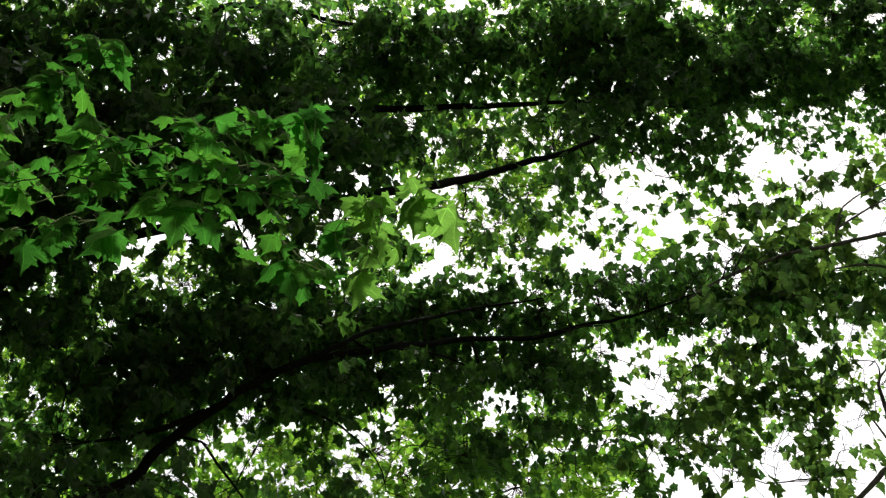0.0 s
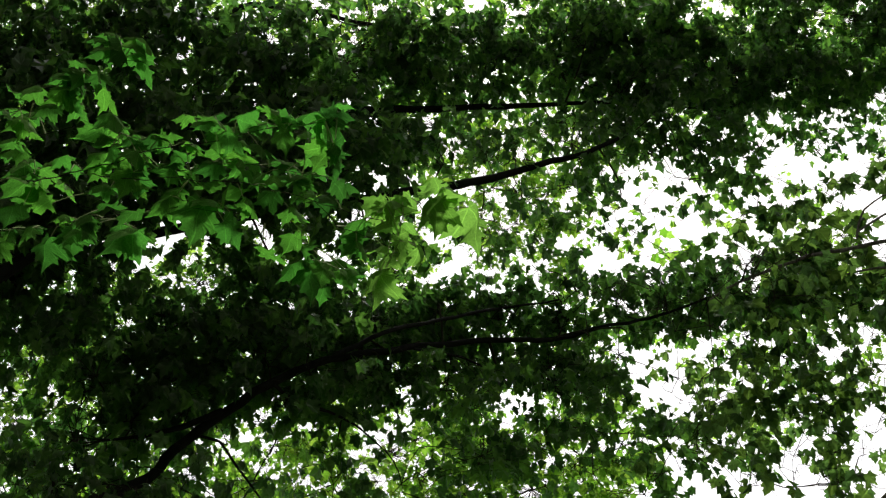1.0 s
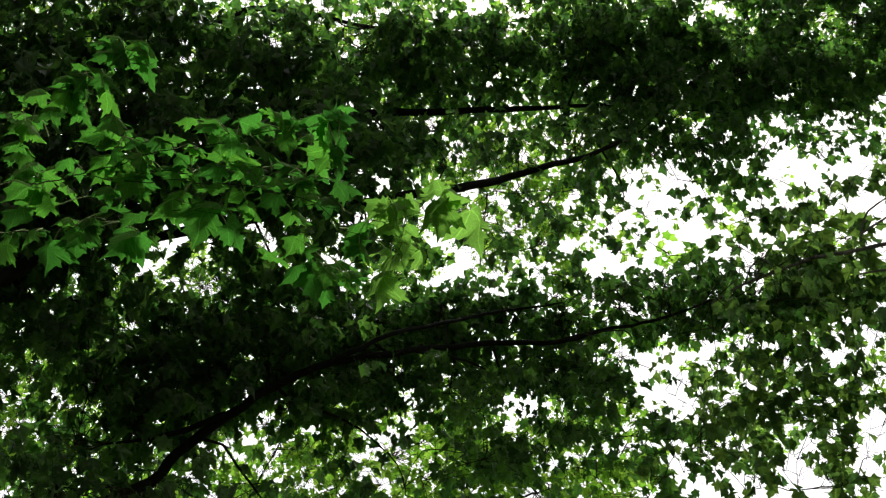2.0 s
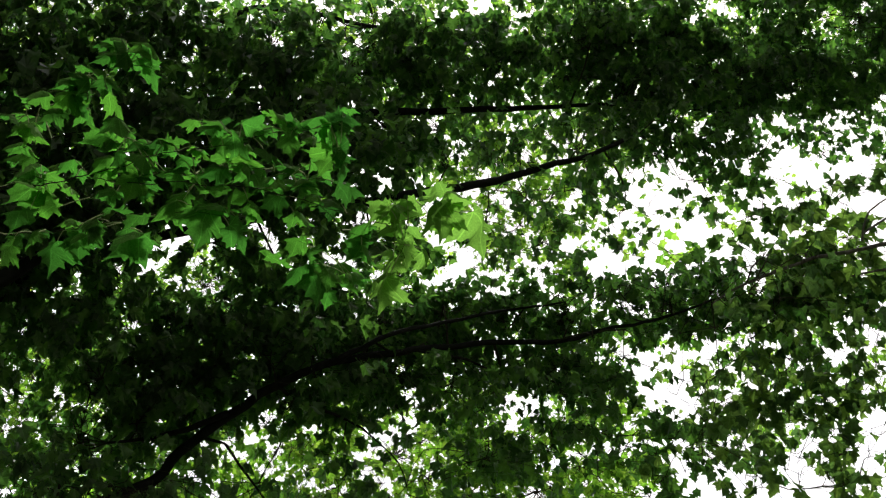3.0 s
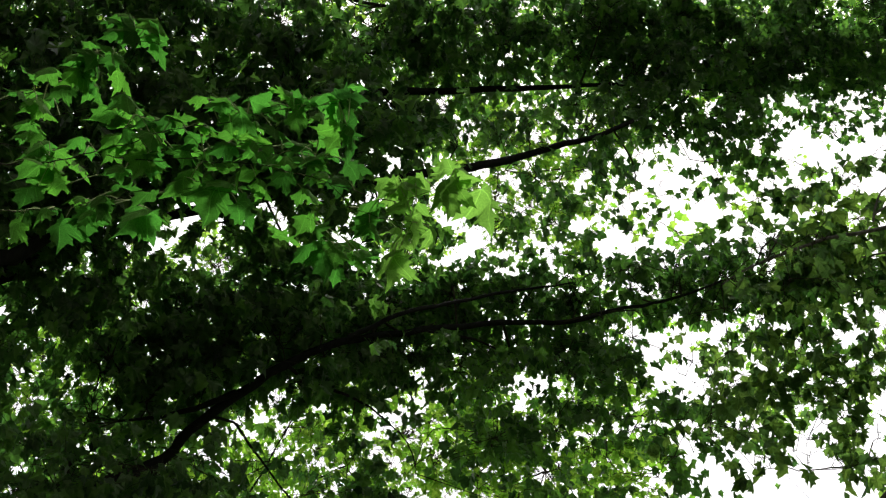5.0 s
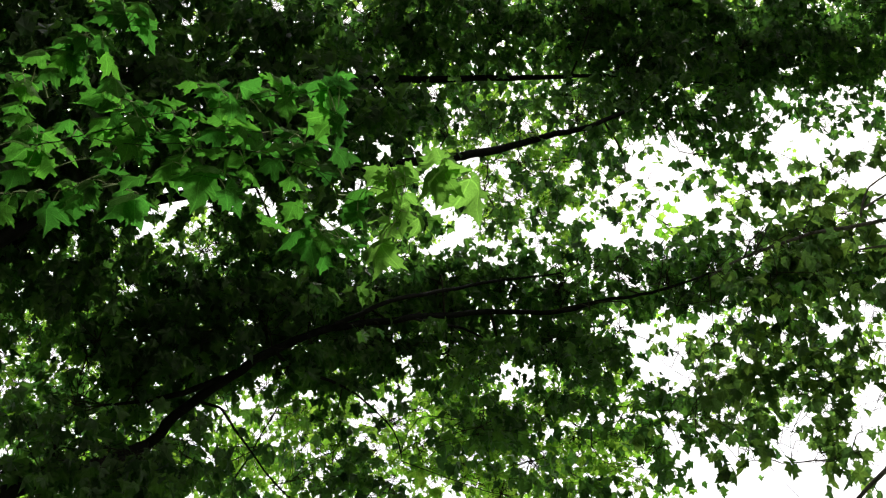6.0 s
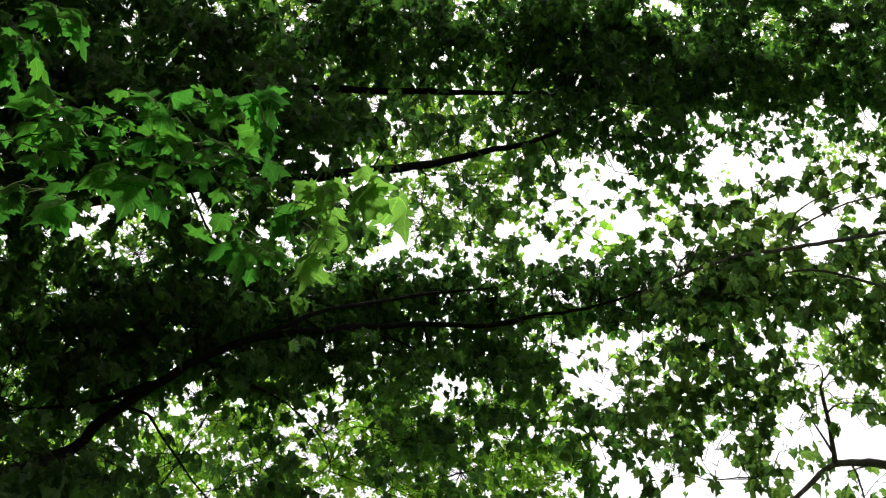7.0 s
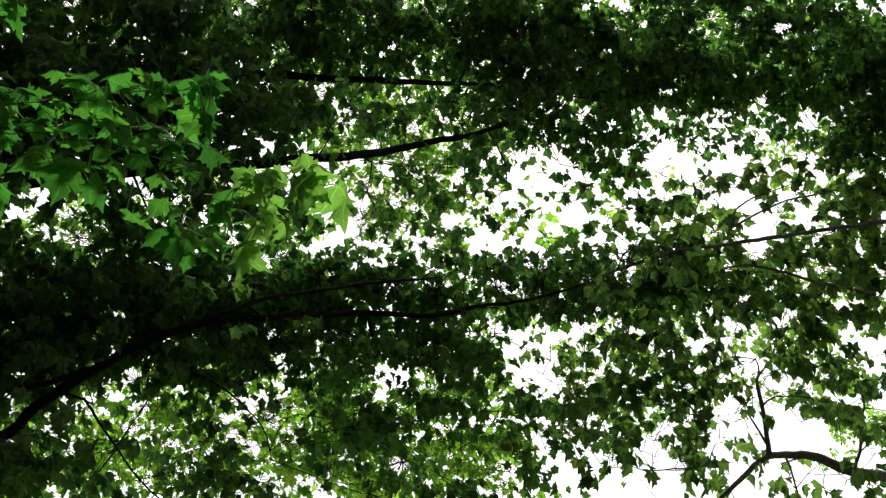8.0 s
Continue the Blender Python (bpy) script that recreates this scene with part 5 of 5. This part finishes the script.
LEADER = [(tx + 0.1, ty + 0.1, 6.2, 0.09), (-1.8, 5.0, 8.2, 0.07), (0.2, 5.4, 9.8, 0.05), (2.2, 5.5, 10.8, 0.03), (3.6, 5.6, 11.4, 0.015)]
rng = np.random.default_rng(21)
# unseen foliage over the limbs, added to darken what hangs below
SHADE_TOP = shade_clumps(62, (-6.5, 4.5, 7.0), (5.0, 7.5, 13.0), (2.6, 1.25), 0.85)
maple, maple_limbs = tree("large maple with long level limbs and dense green leaves, shade in their tone", TRUNK,
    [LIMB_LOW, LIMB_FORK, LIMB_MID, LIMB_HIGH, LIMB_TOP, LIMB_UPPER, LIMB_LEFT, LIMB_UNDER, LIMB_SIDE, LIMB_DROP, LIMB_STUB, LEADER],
    [(CLUMPS_HIGH, 1.0, 1), (CLUMPS_NEAR_TRUNK, 0.95, 1.15), (CLUMPS_LOW, 1.15, 1), (CLUMPS_UNDER, 0.5, 1.05), (CLUMPS_MID, 0.5, 1), (CLUMPS_FILL, 0.8, 1), (LONE_SPRAYS, 0.2, 1.05, True), (FILL_UPPER, 0.8, 1), (FILL_LOWER, 0.8, 1), (FILL_BAND, 0.8, 1), (CLUMPS_THIN, 0.55, 1), (BAND_SPRAYS, 0.3, 1.1, True), (SHADE_TOP, 0.17, 2.1)],
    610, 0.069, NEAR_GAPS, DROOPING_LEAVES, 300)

# ---- the maple beyond, with the forked limb ----
R_TRUNK = [(8.4, 8.8, -0.1, 0.34), (8.35, 8.8, 0.3, 0.24), (8.3, 8.7, 1.6, 0.19), (8.2, 8.6, 3.0, 0.17), (8.1, 8.5, 4.2, 0.14), (8.2, 8.5, 6.5, 0.10), (8.3, 8.5, 9.0, 0.05), (8.3, 8.5, 10.5, 0.02)]
R_MAIN = [(8.2, 8.6, 3.0, 0.13), (7.0, 8.3, 3.9, 0.10)] + R_MAIN
# limb out of view that carries this tree's added shading clumps
R_LEADER = [(8.2, 8.5, 6.5, 0.08), (7.0, 8.2, 9.6, 0.06), (5.6, 7.6, 11.3, 0.04), (4.0, 7.2, 12.2, 0.02)]
R_FAR = [(8.1, 8.5, 4.6, 0.09), (6.9, 7.8, 6.0, 0.045)] + R_FAR
tree("maple with a forked limb and light open foliage", R_TRUNK, [R_MAIN, R_DOWN, R_UP, R_FAR, R_TWIG, R_TWIGS_END, R_CROSS, R_LEADER, R_BARE, R_SIDE, R_RISE, R_SPUR],
     [(R_CLUMPS_UPPER, 1.0, 1), (R_CLUMPS_LOWER, 0.85, 0.95), (R_CLUMPS_LAST, 0.85, 0.95), (HANGING_SPRAYS, 0.4, 0.8, True), (R_SPRAYS, 0.8, 0.88, True), (FORK_SPRAYS, 0.8, 0.9, True), (shade_clumps(30, (2.5, 6.0, 9.5), (9.0, 9.5, 13.0), (2.4, 1.25), 0.8), 0.1, 2.1)],
     165, 0.102, NEAR_GAPS, DROOPING_LEAVES, 300, look_of=(OLIVE_GLARE_LEAF, OLIVE_GLARE_MESHES, GREY_GLARE_BARK, "drooping green leaves, olive with sky glare in the tone"))

# ---- maples standing behind ----
def rear_tree(label, x, y, groups, density):
    trunk = [(x, y, -0.1, 0.32), (x, y, 0.4, 0.22), (x + 0.1, y, 2.2, 0.17), (x, y + 0.1, 3.6, 0.11), (x + 0.1, y, 4.4, 0.05), (x, y, 5.0, 0.03)]
    limbs = []
    for k in range(7):
        a, z = k * 2.4, 2.3 + k * 0.3
        q = 2.2 - 0.1 * k
        d = np.array([math.cos(a), math.sin(a) * 0.7])
        limbs.append([(x, y, z, 0.04), (x + d[0] * q * 0.5, y + d[1] * q * 0.5, z + 0.7, 0.010), (x + d[0] * q, y + d[1] * q, z + 1.3 + 0.15 * k, 0.006)])
    return tree(label, trunk, limbs, groups, density * 1.35, 0.074, REAR_GAPS, PLAIN_LEAVES, 200, 1.3, (BACKLIT_LEAF, BACKLIT_MESHES, SHADED_BARK, "green leaves toned lighter for backlight"))


rear_tree("maple standing behind, its green leaves toned bright for backlight", -2.6, 9.6, [(BACK_LOW, 1.15, 0.95), (BACK_FILL, 1.05, 0.95), (LOWER_LIGHT_A + LOWER_LIGHT_B, 1.0, 0.95)], 170)
rear_tree("tall maple standing behind with a high leafy crown", 0.6, 10.6, [(BACK_HIGH, 1, 1), (PALE_SPRAYS, 0.4, 1.5, True)], 200)
rear_tree("distant maple with thin foliage toned for backlight", 6.2, 12.5, [(BACK_RIGHT, 1, 1)], 70)

BLOCKER_SPOTS = [(-8.5, 6.0), (-7.5, -0.5), (-5.0, -5.5), (-0.5, -7.0), (4.2, -5.8), (7.6, -1.5), (9.0, 3.6)]


# ---- unseen trees added on the other sides to keep light out ----
def blocker_tree(x, y, high):
    global rng
    rng = np.random.default_rng(int(x * 10 + y * 100) + 5000)
    trunk = [(x, y, -0.1, 0.30), (x, y, 0.4, 0.20), (x + 0.1, y, 2.5, 0.16), (x, y + 0.1, 5.0, 0.12), (x, y, high, 0.03)]
    limbs = [[(x, y, 1.5 + 0.7 * k, 0.06), (x + 1.1 * math.cos(2.4 * k), y + 1.1 * math.sin(2.4 * k), 2.0 + 0.72 * k, 0.04),
              (x + 2.3 * math.cos(2.4 * k), y + 2.3 * math.sin(2.4 * k), 2.3 + 0.75 * k, 0.012)] for k in range(10)]
    clumps = []
    for _ in range(60):
        a, u = rng.uniform(0, 2 * math.pi), rng.uniform(0, 1)
        q = (1.3 + 2.6 * math.sin(math.pi * (0.15 + 0.8 * u))) * rng.uniform(0.7, 1.0)
        clumps.append((x + q * math.cos(a), y + q * math.sin(a), 0.9 + u * (high - 0.5), 1.1))
    tree("unseen leafy maple added to block light", trunk, limbs, [(clumps, 1, 1)], 8, 0.32, NO_GAPS, PLAIN_LEAVES, 0)


for k, (x, y) in enumerate(BLOCKER_SPOTS):
    blocker_tree(x, y, 12.0 + (k * 37 % 5) * 0.5)

# ---- the low bough that hangs close by ----
bough = new("maple_bough")
bough.parent = maple
tagged(bough, "low leafy bough of bright green leaves")
bough.location = -maple.location
big = Tubes()
reach_in = [(tx + 0.05, ty - 0.1, 2.75, 0.05)] + BOUGH[::-1]
big.add(smooth_line(reach_in), 8, 0.05)
rng = np.random.default_rng(55)
shoots = []
for line in (SPRIG_A, SPRIG_B, SPRIG_C, SPRIG_D, SPRIG_E, SPRIG_F, SPRIG_G, SPRIG_H, SPRIG_I, SPRIG_J):
    l = smooth_line(line, 0.02)
    l[:, 3] *= 0.28
    wob = np.cumsum(rng.normal(0, 0.0022, (len(l), 3)), axis=0)
    l[:, :3] += wob - np.linspace(0, 1, len(l))[:, None] * wob[-1]
    big.add(l, 6, 0.05)
    shoots.append(l)
shoots = np.vstack(shoots)
part("twig_work", big.mesh("twig_work", TWIG), bough, "slender brown twig work", "stuff")


def bough_leaf(x, y, z, turn, dip, roll, size):
    """A leaf that points along turn and dip, rolled about its midrib, and its thin stalk from the nearest shoot."""
    a, b, c = radians(turn), radians(dip), radians(roll)
    along = Vector((math.cos(a) * math.cos(b), math.sin(a) * math.cos(b), -math.sin(b)))
    side = along.cross(Vector((0, 0, 1))).normalized()
    top = side.cross(along)
    top = top * math.cos(c) + side * math.sin(c)
    side = along.cross(top)
    kinds = SKYLIT_MESHES if x > -0.15 else FINE_MESHES          # leaves at the bough's end are toned paler to look backlit
    leaf = part("leaf", kinds[rng.integers(0, len(kinds))], bough)
    m = Matrix((side, along, top)).transposed().to_4x4()
    m = Matrix.Translation((x, y, z)) @ m @ Matrix.Scale(size, 4)
    leaf.matrix_local = m
    end = np.array([x, y, z])
    d = np.linalg.norm(shoots[:, :3] - (end - 0.03 * np.array(along)), axis=1)
    root = shoots[d.argmin(), :3]
    mid = (root + end) / 2 + (0, 0, 0.003)
    t = Tubes()
    t.add(smooth_line([(*root, 0.0016), (*mid, 0.0013), (*end, 0.0013)], 0.012), 4)
    part("stalk", t.mesh("stalk", STALK), bough, "pale green stalk")


for row in BOUGH_LEAVES:
    bough_leaf(*row)
# leaves beside and behind them, pointing much the same way
for _ in range(80):
    x, y, z, turn, dip, roll, size = BOUGH_LEAVES[rng.integers(0, len(BOUGH_LEAVES))]
    x, y, z = np.array((x, y, z)) + rng.normal(0, 0.022, 3) + 0.045 * np.array((0, 0.85, 0.53))
    bough_leaf(x, y, z, turn + rng.normal(0, 40), dip + rng.normal(0, 12), roll + rng.normal(0, 10), size * rng.uniform(0.65, 0.95))
# smaller leaves deeper in the bough, their layers sloping
for _ in range(45):
    x, y, z = shoots[rng.integers(0, len(shoots)), :3] + rng.normal(0, 0.022, 3) + rng.uniform(0.02, 0.12) * np.array((0, 0.85, 0.53))
    face = Vector((0, -0.62, 0.80)) + Vector(rng.normal(0, 0.16, 3))
    way = Vector(rng.normal(0, 1, 3)).cross(face).normalized()
    side = way.cross(Vector((0, 0, 1))).normalized()
    roll = math.degrees(math.atan2(face.dot(side), face.dot(side.cross(way))))
    bough_leaf(x, y, z, math.degrees(math.atan2(way.y, way.x)), math.degrees(math.asin(-way.z)), roll, rng.uniform(0.042, 0.074))
